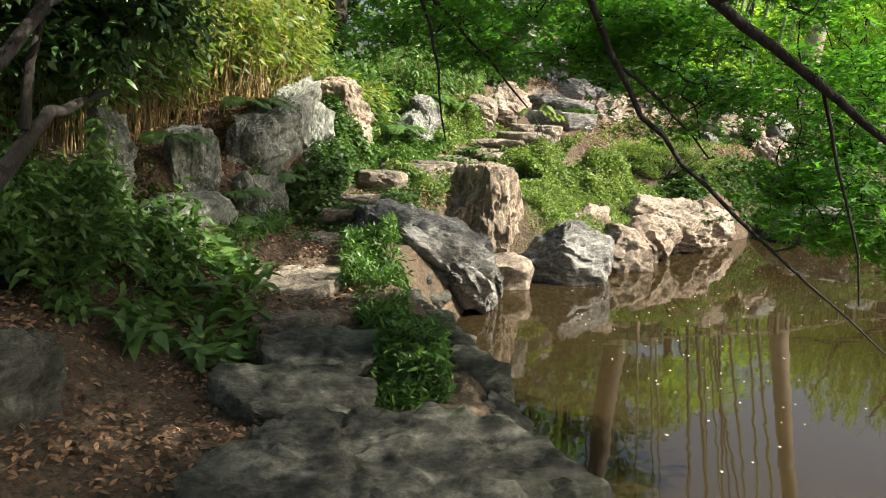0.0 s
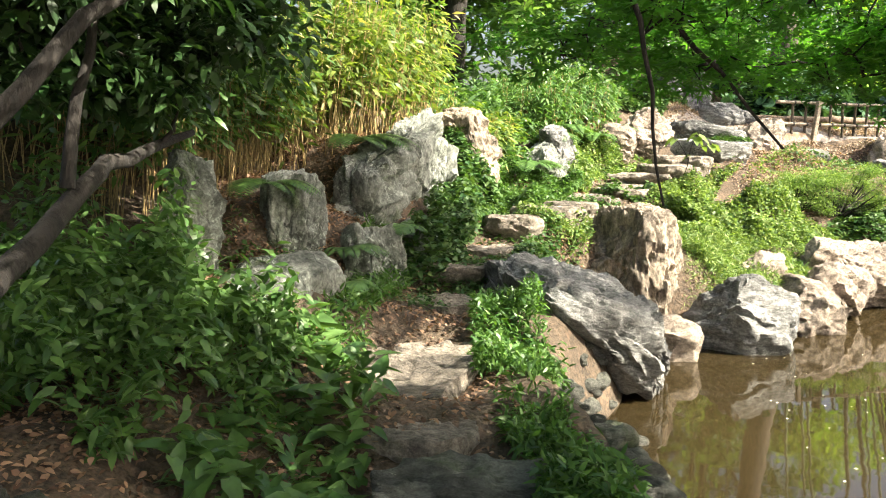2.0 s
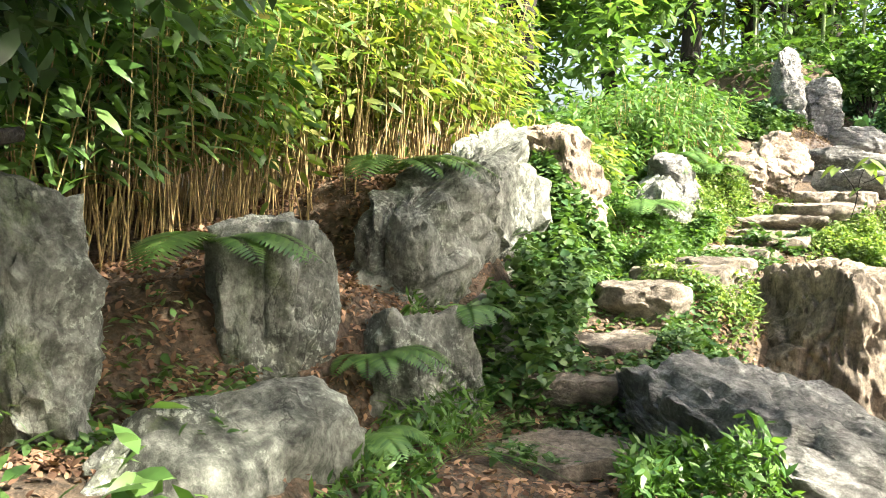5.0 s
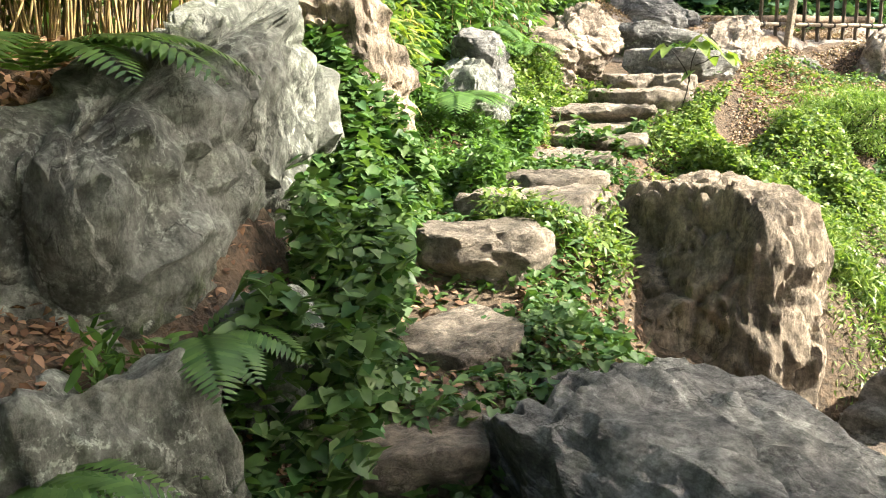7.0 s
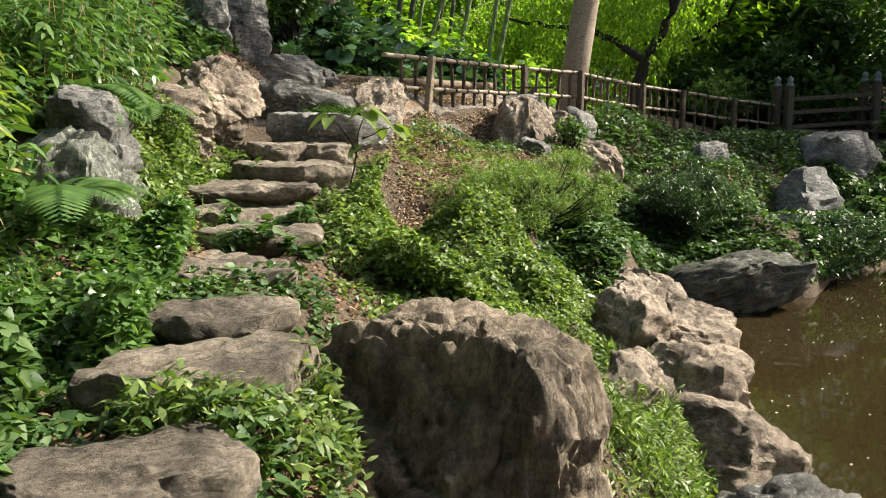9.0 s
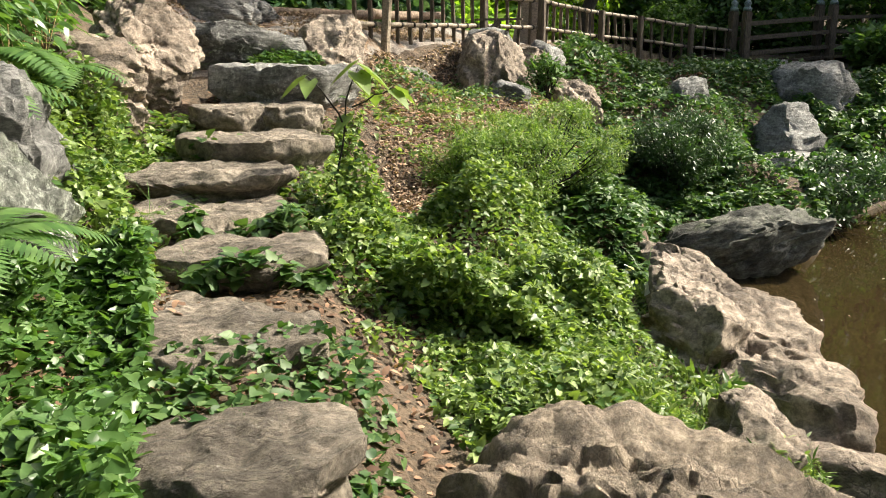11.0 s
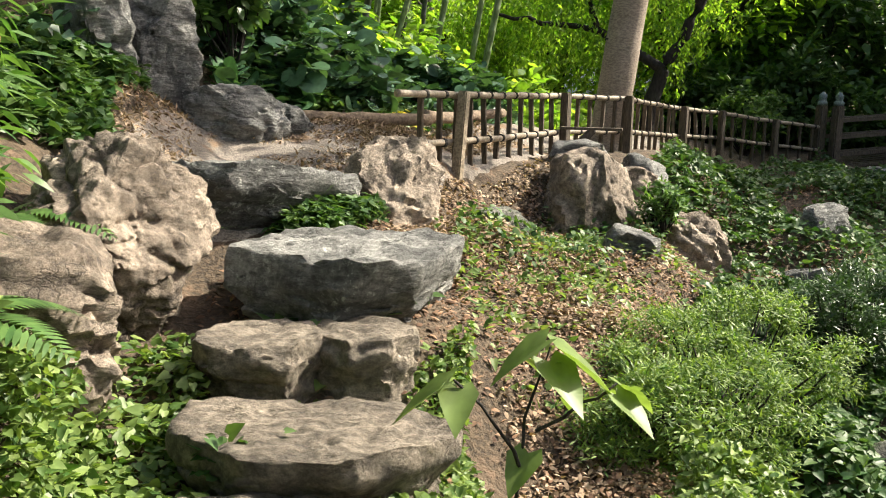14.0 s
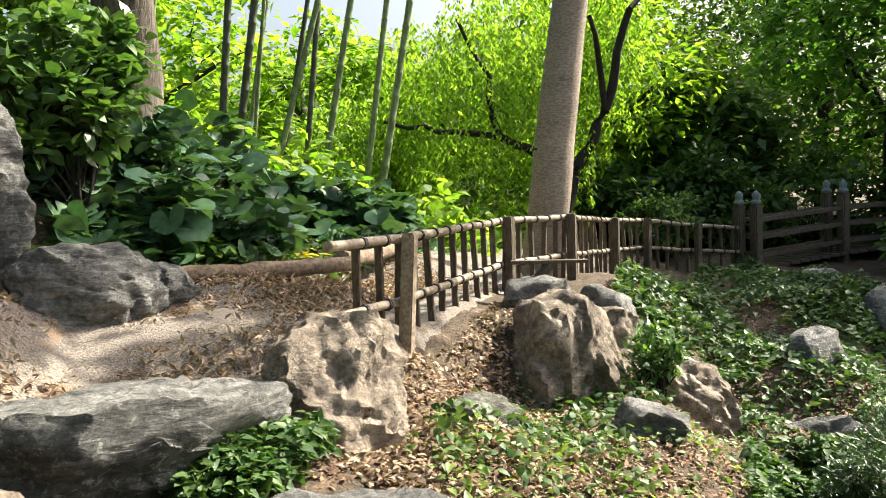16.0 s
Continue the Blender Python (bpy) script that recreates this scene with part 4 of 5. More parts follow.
cover("herbs", "sunlit herbs in front of the boulder", [(-0.75, 11.35), (-0.1, 11.3), (0.1, 11.5), (0.2, 12.3), (-0.1, 11.75), (-0.8, 11.55)], 1500, HERB, 0.065, 0.022, 0.2, T_LANCE, 127, 0.6)

cover("ivy", "creeper between bank rocks and the steps", [(0.5, 16.0), (0.9, 16.1), (1.5, 16.9), (1.5, 17.3), (0.7, 17.0)], 1500, HERB, 0.06, 0.052, 0.2, T_HEART, 128, 0.5)
cover("ivy", "dark ivy beside the standing stones", [(0.8, 18.3), (1.7, 18.9), (1.9, 19.8), (2.5, 20.6), (1.2, 20.6), (0.2, 19.2)], 4500, IVY, 0.09, 0.07, 0.3, T_HEART, 129, 0.5)
cover("yellow_plant", "small plant with yellow leaves by the log", [(5.6, 21.3), (5.9, 21.3), (5.9, 21.6), (5.6, 21.6)], 26, leaf_mat("yellow_leaf", (0.4, 0.33, 0.03), (0.6, 0.48, 0.05), 0.3, 0.5), 0.12, 0.08, 0.3, T_HEART, 130, 0.5, "plant")

# ---- dwarf bamboo thicket ----
def sasa(poly, n, seed, h0, h1, label, mat=None, size=0.135):
    rng = np.random.default_rng(seed)
    q = inside(poly, n, rng)
    z = ground_z(q[:, 0], q[:, 1])
    root = thing("dwarf_bamboo", label, "bamboo thicket", at=(float(q[0, 0]), float(q[0, 1]), float(z[0])))
    o = np.array([q[0, 0], q[0, 1], z[0], 0.0])
    lines, P, D = [], [], []
    for (x, y), zz in zip(q, z):
        h = rng.uniform(h0, h1)
        lean = rng.normal(0, 0.12, 2) + np.array([0.08, -0.03])
        top = np.array([x + lean[0] * h, y + lean[1] * h, zz + h])
        b = np.array([x, y, zz - 0.03])
        lines.append(with_r(np.stack([b, b + (top - b) * 0.5 + np.array([*rng.normal(0, 0.02, 2), 0]), top]), 0.0052, 0.0025) - o)
        for _ in range(rng.integers(26, 38)):
            f = 0.4 + 0.65 * rng.uniform(0, 1) ** 0.9
            a = rng.uniform(0, 2 * math.pi)
            reach = rng.uniform(0.02, 0.26)
            P.append(b + (top - b) * f + np.array([math.cos(a) * reach, math.sin(a) * reach, rng.normal(0, 0.05)]))
            D.append((math.cos(a), math.sin(a), rng.normal(-0.25, 0.35)))
    tagged(piece("stems", tubes("stems", lines, 4), STRAW, root, "thin dry golden stems"), kind="stuff")
    P = np.array(P)
    k = rng.uniform(0.6, 1.2, len(P))
    N = unit(UP + rng.normal(size=(len(P), 3)) * 0.4)
    piece("foliage", leaf_mesh("foliage", P - o[:3], np.array(D), N, size * k, size * 0.28 * k, T_LANCE, 0.15, 0.25), mat or SASA, root)


sasa([(-2.95, 9.2), (-2.7, 9.7), (-2.25, 10.6), (-1.95, 11.9), (-1.7, 12.4), (-2.4, 13.0), (-4.2, 12.6), (-4.4, 8.9)], 720, 131, 0.95, 1.6, "dwarf bamboo thicket with golden stems on the bank")
sasa([(-3.7, 7.4), (-3.4, 7.9), (-3.1, 8.7), (-2.95, 9.4), (-4.6, 9.5), (-5.0, 7.4)], 330, 132, 1.0, 1.7, "dark leafy bamboo shrubs with bare golden stems", GREEN, 0.15)
sasa([(-1.9, 13.0), (-1.4, 13.1), (-1.0, 14.1), (-1.9, 14.7)], 120, 134, 0.6, 0.9, "low dwarf bamboo beside the overhanging rock")
sasa([(-1.3, 15.4), (-0.35, 15.5), (0.3, 16.5), (0.7, 17.8), (-0.3, 18.6), (-1.6, 17)], 300, 133, 0.7, 1.0, "low dark dwarf bamboo on the upper bank", GREEN)

# ---- ferns and single plants ----
def fern(at, size, seed, n=8, aim=None):
    rng = np.random.default_rng(seed)
    root = thing("fern", "green fern with arching feathery fronds", "fern", "ferns on the rocky bank", at)
    for k in range(n):
        a = (aim if aim is not None else 0) + (rng.uniform(-1.3, 1.3) if aim is not None else 2 * math.pi * k / n + rng.uniform(-0.3, 0.3))
        ln = size * rng.uniform(0.75, 1.15)
        t = np.linspace(0, 1, 26)
        r = np.column_stack([np.cos(a) * ln * t, np.sin(a) * ln * t, ln * (0.75 * t - 0.8 * t * t)])
        tang = unit(np.gradient(r, axis=0))
        side = unit(np.cross(tang, UP))
        w = np.sin(np.pi * np.clip(t * 0.92 + 0.08, 0, 1)) ** 0.7
        P = np.concatenate([r[1:], r[1:]])
        D = np.concatenate([side[1:] + tang[1:] * 0.5, -side[1:] + tang[1:] * 0.5])
        N = np.cross(np.concatenate([side[1:], side[1:]]), np.concatenate([tang[1:], tang[1:]]))
        L = np.concatenate([w[1:], w[1:]]) * ln * 0.24 + 0.01
        tagged(piece("frond", leaf_mesh("frond", P, D, N, L, L * 0.15 + 0.005, T_LANCE, 0.1, 0.15), GREEN, root), kind="stuff")


for k, (x, y, s, n, aim, dz) in enumerate([(-2.75, 8.35, 0.42, 6, -0.6, 0.1), (-2.4, 10.0, 0.5, 7, -0.4, 0.05), (-2.2, 8.9, 0.3, 6, -0.6, 0), (-2.02, 8.2, 0.2, 8, -0.5, 0.02), (-1.85, 9.55, 0.35, 7, -0.4, 0.1),
                                           (-0.25, 15.6, 0.5, 8, -0.5, 0.15), (0.3, 16.5, 0.5, 7, -0.6, 0.1), (-0.7, 13.6, 0.45, 8, -0.5, 0.1), (-0.6, 15.0, 0.5, 8, -0.7, 0.1), (0.75, 17.6, 0.4, 7, -0.8, 0.1)]):
    fern((x, y, gz(x, y) + dz + 0.08), s * 1.3, 140 + k, n, aim)


BLADES = [leaf_mesh("blade", [(0, 0, 0)], [(1, 0, 0.5 + 0.6 * k)], [(-0.4, 0, 1)], 1.0, 0.012, T_LANCE, 0.2, 0.55 + 0.12 * k) for k in range(3)]


def tuft(at, size, n, seed, label="clump of long green grass blades"):
    rng = np.random.default_rng(seed)
    root = thing("grass_tuft", label, "grass", "grass tufts", at)
    for k in range(n):
        ob = piece("blade", BLADES[k % 3], GRASS, root)
        ob.matrix_local = pose(*rng.normal(0, 0.025, 2), 0, rng.normal(0, 10), rng.normal(0, 14), rng.uniform(0, 360)) @ Matrix.Scale(size * rng.uniform(0.6, 1.1), 4)


for k, (x, y, s, n) in enumerate([(-1.72, 8.7, 0.5, 60), (-1.85, 9.1, 0.4, 40), (0.45, 15.1, 0.35, 26), (0.3, 14.2, 0.35, 24), (-1.3, 11.9, 0.5, 18), (4.2, 14.6, 0.45, 50), (2.0, 18.3, 0.35, 22), (2.9, 18.35, 0.3, 24), (-0.9, 12.9, 0.4, 30), (0.0, 14.9, 0.4, 30), (2.9, 12.3, 0.4, 30)]):
    tuft((x, y, gz(x, y) + 0.03), s, n, 160 + k)


def sapling(at, seed):
    rng = np.random.default_rng(seed)
    root = thing("sapling", "young sapling with large bright green drooping leaves", "sapling", at=at)
    stems = [with_r(bend((0, 0, 0), (0.22, 0.05, 0.75), 6, 0.02, rng), 0.007, 0.004), with_r(bend((0.1, 0.02, 0.35), (-0.12, 0.1, 0.7), 4, 0.02, rng), 0.007, 0.004),
             with_r(bend((0.15, 0.03, 0.5), (0.42, -0.05, 0.62), 4, 0.02, rng), 0.006, 0.004)]
    piece("stem", tubes("stem", stems, 6), BARK, root)
    for p, a, ln in [((0.22, 0.05, 0.78), 2.6, 0.24), ((0.22, 0.05, 0.76), -0.6, 0.27), ((0.2, 0.05, 0.72), -1.6, 0.22), ((0.2, 0.05, 0.7), 0.6, 0.2), ((-0.12, 0.1, 0.7), 2.4, 0.23), ((-0.1, 0.1, 0.68), -2.3, 0.17),
                     ((0.42, -0.05, 0.62), -0.2, 0.2), ((0.4, -0.05, 0.6), -1.3, 0.19), ((0.3, 0, 0.58), 0.9, 0.15), ((0.12, 0.02, 0.45), -2.8, 0.17), ((0.45, -0.05, 0.6), 0.7, 0.18)]:
        piece("leaf", leaf_mesh("leaf", [p], [(math.cos(a), math.sin(a), -0.55)], [(math.cos(a) * 0.5, math.sin(a) * 0.5, 1)], ln, ln * 0.72, T_HEART, 0.18, 0.2), HERB, root)


sapling((1.62, 15.05, 1.58), 171)
cover("flower_patch", "pale white flowers among the ground cover", [(3.45, 14.2), (3.8, 14.2), (3.85, 14.7), (3.5, 14.7)], 14, leaf_mat("white_petal", (0.7, 0.7, 0.66), (0.85, 0.85, 0.8), 0.2, 0.6), 0.08, 0.07, 0.55, T_HEART, 172, 0.5, "flowers")


def shrub(c, r, n, mat, size, width, seed, label, template=T_LANCE, clumps=40):
    rng = np.random.default_rng(seed)
    z = gz(c[0], c[1])
    root = thing("shrub", label, "shrub", at=(c[0], c[1], z))
    cc = blob((0, 0, c[2] - z), r, clumps, seed)
    cc[:, 2] = np.maximum(cc[:, 2], 0.08)
    tagged(piece("twigs", tubes("twigs", [with_r(bend((0, 0, -0.05), q, 4, 0.03, rng), 0.014, 0.004) for q in cc], 5), BARK, root), kind="stuff")
    P, v = cluster_leaves(cc, np.array(r) * (0.33 if clumps < 60 else 0.2), n, rng, 0.1)
    P[:, 2] = np.maximum(P[:, 2], 0.02)
    D, N = dirs(n, 0.6, rng)
    k = rng.uniform(0.6, 1.3, n)
    piece("foliage", leaf_mesh("foliage", P, unit(D + v * 0.8 + UP * 0.25), N, size * k, width * k, template, 0.2, 0.15), mat, root)


shrub((4.3, 16.1, 1.45), (1.0, 0.75, 0.42), 34000, JUNIPER, 0.042, 0.009, 181, "spreading sunlit juniper shrub on the slope", clumps=90)
shrub((3.6, 15.9, 1.4), (0.6, 0.5, 0.3), 12000, JUNIPER, 0.042, 0.009, 182, "low juniper shrub beside the steps")
shrub((7.6, 16.9, 1.15), (0.75, 0.6, 0.5), 14000, DEEP, 0.07, 0.012, 183, "dark rounded shrub in the shade")
shrub((9.6, 16.0, 0.5), (1.5, 0.5, 0.4), 7000, DEEP, 0.09, 0.03, 184, "dark shrub overhanging the pond")
shrub((6.75, 18.5, 2.0), (0.22, 0.2, 0.22), 700, GREEN, 0.09, 0.03, 185, "small green shrub beside the rocks")
shrub((3.7, 21.6, 4.2), (0.7, 0.5, 0.55), 2600, GREEN, 0.13, 0.08, 186, "leafy bush on the hillside above the stones")
shrub((14.5, 22.6, 2.6), (1.0, 0.6, 0.5), 4000, FOREST, 0.1, 0.05, 187, "dark shrub behind the fence")

# ---- trees ----
# Crown clumps above about 4.5 m are out of view, added as shade.
tree("evergreen_tree", "dark evergreen tree leaning over the path, high crown added for shade", [(-2.85, 4.5, 0.4, 0.1), (-2.62, 4.66, 1.5, 0.075), (-2.75, 4.4, 2.6, 0.055), (-3.1, 4.2, 4.4, 0.04)],
     [with_r(bend((-2.62, 4.68, 1.5), (-2.85, 6.1, 2.02), 6, 0.02), 0.062, 0.048), with_r(bend((-2.85, 6.1, 2.02), (-2.9, 7.35, 2.2), 5, 0.02), 0.048, 0.025), with_r(bend((-2.78, 5.6, 1.9), (-2.7, 5.9, 3.0), 5, 0.03), 0.04, 0.02),
      with_r(bend((-2.7, 4.6, 2.0), (-1.9, 6.2, 3.6), 5, 0.05), 0.05, 0.02), with_r(bend((-2.75, 4.4, 2.6), (-3.4, 7.2, 4.2), 5, 0.05), 0.05, 0.02), with_r(bend((-2.9, 4.3, 3.4), (-1.2, 6.8, 4.8), 5, 0.05), 0.05, 0.02), with_r(bend((-3.0, 4.2, 4.0), (2.0, 2.4, 5.5), 8, 0.06), 0.05, 0.02), with_r(bend((-1.2, 6.8, 4.8), (1.6, 7.2, 5.5), 5, 0.05), 0.03, 0.015)],
     np.concatenate([blob((-3.2, 6.7, 3.0), (0.95, 1.4, 0.6), 80, 191), blob((-2.9, 6.4, 4.3), (1.5, 2.4, 0.9), 60, 192), blob((-1.2, 5.8, 4.9), (1.5, 2.8, 0.7), 45, 193), blob((2.0, 2.2, 5.6), (2.2, 3.2, 0.5), 120, 188), blob((1.6, 7.2, 5.6), (1.8, 1.8, 0.5), 70, 187), blob((-1.4, 0.6, 5.4), (2.6, 3.4, 0.6), 160, 186), blob((-2.6, 2.0, 4.6), (2.0, 2.0, 0.7), 70, 185), blob((4.1, 2.3, 5.8), (1.9, 2.8, 0.5), 80, 182)]), (0.42, 0.42, 0.26), 98000, DEEP, 0.115, 0.046, T_LANCE, 194)
# Clumps near 5 m are unseen, set along the sun's way to shade stones.
tree("maple_tree", "maple tree with fine leaves over the pond, upper crown added for shade", [(1.35, 1.2, 0.1, 0.16), (1.3, 1.5, 1.6, 0.13), (1.6, 2.0, 3.2, 0.1), (2.0, 3.0, 4.6, 0.07)],
     [with_r(bend((1.5, 1.9, 2.9), (0.73, 4.5, 2.75), 6, 0.03), 0.04, 0.022), with_r(bend((0.73, 4.5, 2.75), (1.05, 4.48, 2.12), 4, 0.02), 0.02, 0.015), with_r(bend((1.05, 4.48, 2.12), (1.53, 4.31, 1.63), 4, 0.02), 0.015, 0.011), with_r(bend((1.53, 4.31, 1.63), (2.2, 3.9, 1.0), 4, 0.02), 0.011, 0.004),
      with_r(bend((1.4, 1.8, 2.7), (1.05, 3.41, 2.58), 4, 0.02), 0.045, 0.03), with_r(bend((1.05, 3.41, 2.58), (1.41, 3.3, 2.29), 3, 0.01), 0.024, 0.02), with_r(bend((1.41, 3.3, 2.29), (1.8, 3.1, 1.95), 4, 0.015), 0.02, 0.012), with_r(bend((1.46, 3.3, 2.28), (1.66, 3.2, 1.4), 5, 0.02), 0.009, 0.004),
      with_r(bend((0.73, 4.5, 2.75), (-0.14, 4.6, 2.7), 4, 0.02), 0.018, 0.012), with_r(bend((-0.14, 4.6, 2.7), (0.02, 4.62, 1.95), 6, 0.02), 0.011, 0.004), with_r(bend((-0.1, 4.8, 2.75), (0.5, 5.0, 2.15), 5, 0.02), 0.012, 0.005), with_r(bend((0.9, 4.5, 2.4), (1.5, 4.7, 1.9), 5, 0.02), 0.012, 0.005),
      with_r(bend((1.8, 2.5, 4.0), (4.0, 8.2, 5.6), 8, 0.06), 0.06, 0.03), with_r(bend((1.8, 2.5, 4.0), (4.6, 1.4, 5.0), 6, 0.06), 0.06, 0.03), with_r(bend((1.6, 2.0, 3.4), (3.4, 0.0, 4.8), 6, 0.06), 0.06, 0.03), with_r(bend((1.8, 2.5, 4.0), (0.2, 6.5, 5.0), 6, 0.06), 0.06, 0.03)],
     np.concatenate([blob((1.9, 5.2, 2.55), (1.4, 0.9, 0.55), 90, 195), blob((2.4, 4.6, 1.75), (0.75, 0.6, 0.6), 50, 196), blob((0.5, 5.2, 2.65), (0.9, 0.6, 0.26), 45, 197), blob((4.2, 0.9, 5.0), (1.6, 2.5, 0.8), 100, 198), blob((2.4, 7.6, 5.2), (1.9, 1.9, 0.8), 70, 199), blob((0.6, 3.0, 4.8), (1.5, 3.0, 0.6), 40, 189), blob((4.9, 8.0, 5.7), (1.9, 1.15, 0.4), 150, 190), blob((2.3, 9.0, 5.6), (1.0, 0.8, 0.3), 60, 179)]), (0.42, 0.42, 0.1), 56000, MAPLE, 0.07, 0.08, T_PALM, 200, flat=0.25, twig=0.005)
PALE_TOP = (9.75, 20.45, 9.0)
# The crown is out of view, set off the trunk to dapple the gravel.
tree("smooth_tree", "smooth pale trunk leaning behind the bamboo fence", [(8.88, 21.15, 2.1, 0.3), (8.95, 21.12, 2.9, 0.245), (9.05, 21.02, 4.1, 0.235), (9.2, 20.9, 5.4, 0.21), (9.4, 20.75, 7.0, 0.18), (*PALE_TOP, 0.14)],
     [with_r(bend(PALE_TOP, (11.0, 17.8, 9.4), 5, 0.1), 0.1, 0.04), with_r(bend(PALE_TOP, (8.6, 17.6, 9.4), 5, 0.1), 0.1, 0.04)],
     blob((9.9, 18.3, 9.0), (2.8, 1.4, 0.6), 22, 201), (0.6, 0.5, 0.2), 2300, GREEN, 0.2, 0.1, T_LANCE, 202, PALE)
tree("old_tree", "thick dark-barked tree trunk on the hillside", [(5.2, 23.8, 3.2, 0.5), (5.16, 23.75, 4.3, 0.34), (5.08, 23.6, 5.6, 0.31), (4.9, 23.3, 9, 0.26)], [with_r(bend((5.0, 23.2, 9), (6, 21, 11), 4, 0.1), 0.12, 0.05)],
     blob((4.0, 25.5, 11.2), (2.4, 2.2, 1.3), 40, 203), (0.7, 0.7, 0.4), 2500, DEEP, 0.2, 0.1, T_LANCE, 204, material("ridged_bark", (0.045, 0.036, 0.028), (0.16, 0.13, 0.105), 9, 0.95, 1.0, 24, stretch=(1, 1, 0.25)))


def culm(base, lean, r, h, seed, mat):
    """One bamboo culm with its nodes."""
    rng = np.random.default_rng(seed)
    root = thing("bamboo", "tall leaning bamboo culm with ringed joints", "bamboo", "bamboo grove", base)
    n = int(h / 0.35)
    line = []
    for k in range(n):
        z = h * k / n
        q = np.array([0.68 * lean * z, -0.73 * lean * z, z])
        rr = r * (1 - 0.45 * k / n)
        for dz, f in ((0, 1.12), (0.02, 0.97), (0.17, 0.95), (0.33, 0.98)):
            line.append([*(q + np.array([0.68 * lean * dz, -0.73 * lean * dz, dz])), rr * f])
    piece("culm", tubes("culm", [line], 10), mat, root)
    top = np.array([0.68 * lean * h, -0.73 * lean * h, h])
    P, v = cluster_leaves([top + np.array([0, 0, -0.5]), top * 0.85], (1.0, 1.0, 0.8), 260, rng, 0.1)
    D, N = dirs(260, 0.5, rng)
    piece("foliage", leaf_mesh("foliage", P, D, N, 0.16, 0.025, T_LANCE), GREEN, root)


CULM_DARK = material("dark_culm", (0.03, 0.04, 0.025), (0.08, 0.09, 0.06), 3, 0.45, 0.1, 20, stretch=(1, 1, 0.4))
for k, (x, y, lean, r, dark) in enumerate([(8.45, 25.9, 0.3, 0.055, 0), (8.85, 25.6, 0.12, 0.05, 1), (9.02, 25.45, 0.2, 0.06, 0), (9.52, 25.05, 0.15, 0.055, 0), (9.65, 24.9, 0.19, 0.065, 0), (8.3, 27.1, 0.1, 0.07, 1), (8.5, 27.0, 0.16, 0.075, 1), (8.75, 26.9, 0.12, 0.04, 0),
                                           (7.2, 27.6, 0.1, 0.05, 0), (7.4, 27.9, 0.12, 0.05, 0), (6.6, 26.9, 0.08, 0.045, 0), (9.0, 27.6, 0.18, 0.05, 0), (8.8, 26.2, 0.2, 0.045, 1), (5.9, 27.4, 0.08, 0.05, 0), (5.2, 28, 0.06, 0.05, 0), (4.2, 27.5, 0.03, 0.05, 0), (3.4, 28.2, 0.05, 0.05, 0), (2.6, 27.4, 0.0, 0.05, 0), (1.9, 28.3, 0.04, 0.05, 0), (1.0, 27.2, -0.02, 0.05, 0), (4.7, 29, 0.05, 0.05, 0), (3.0, 29.2, -0.03, 0.05, 0)]):
    culm((x, y, gz(x, y) - 0.05), lean, r, 9.5, 210 + k, CULM_DARK if dark else CULM)


def weeping(seed):
    rng = np.random.default_rng(seed)
    at = np.array([12.75, 23.7, gz(12.75, 23.7) - 0.1])
    root = thing("weeping_tree", "weeping tree with bright green hanging foliage", "tree", at=tuple(float(v) for v in at))
    limbs = [with_r(bend((12.75, 23.7, at[2]), (12.95, 23.45, 3.5), 5, 0.03, rng), 0.17, 0.13), with_r(bend((12.95, 23.45, 3.5), (13.3, 23.0, 4.6), 5, 0.04, rng), 0.12, 0.09), with_r(bend((13.3, 23.0, 4.6), (13.3, 22.5, 6.2), 5, 0.05, rng), 0.09, 0.06),
             with_r(bend((13.3, 23.0, 4.6), (12.4, 22.7, 6.0), 5, 0.05, rng), 0.06, 0.04), with_r(bend((12.95, 23.45, 3.5), (12.2, 24.4, 4.2), 5, 0.05, rng), 0.1, 0.07), with_r(bend((12.2, 24.4, 4.2), (10.6, 25.6, 4.5), 6, 0.06, rng), 0.06, 0.03),
             with_r(bend((12.2, 24.4, 4.2), (11.6, 24.8, 6.2), 6, 0.06, rng), 0.06, 0.03), with_r(bend((13.3, 22.5, 6.2), (14.4, 21.9, 7.4), 5, 0.06, rng), 0.05, 0.03)]
    piece("trunk", tubes("trunk", [limbs[0] - np.array([*at, 0])], 12), BARK, root)
    for q in limbs[1:]:
        piece("limb", tubes("limb", [q - np.array([*at, 0])], 8), BARK, root)
    heads = np.concatenate([blob((13.5, 25.2, 5.6), (2.6, 1.9, 1.9), 330, seed), blob((14.2, 23.5, 6.3), (1.0, 0.8, 1.2), 90, seed + 1), blob((11.4, 26.6, 4.4), (1.8, 1.5, 1.2), 150, seed + 2)])
    P, D, lines = [], [], []
    for c in heads:
        ln = rng.uniform(0.7, 2.0)
        m = int(ln * 36)
        t = np.sort(rng.uniform(0, 1, m))
        sway = rng.normal(0, 0.18, 2)
        q = np.column_stack([c[0] + sway[0] * t, c[1] + sway[1] * t, np.maximum(c[2] - ln * t ** 1.2, 2.6)])
        P.append(q + rng.normal(0, 0.05, q.shape))
        a = rng.uniform(0, 2 * math.pi, m)
        D.append(np.column_stack([np.cos(a) * 0.7, np.sin(a) * 0.7, np.full(m, -0.8)]))
    P, D = np.concatenate(P), np.concatenate(D)
    N = unit(rng.normal(size=P.shape) + np.array([-0.5, -0.6, 0.3]))
    k = rng.uniform(0.6, 1.2, len(P))
    piece("hanging_foliage", leaf_mesh("hanging_foliage", P - at, D, N, 0.12 * k, 0.05 * k, T_SIMPLE, 0.15, 0.2), BRIGHT, root)


weeping(230)


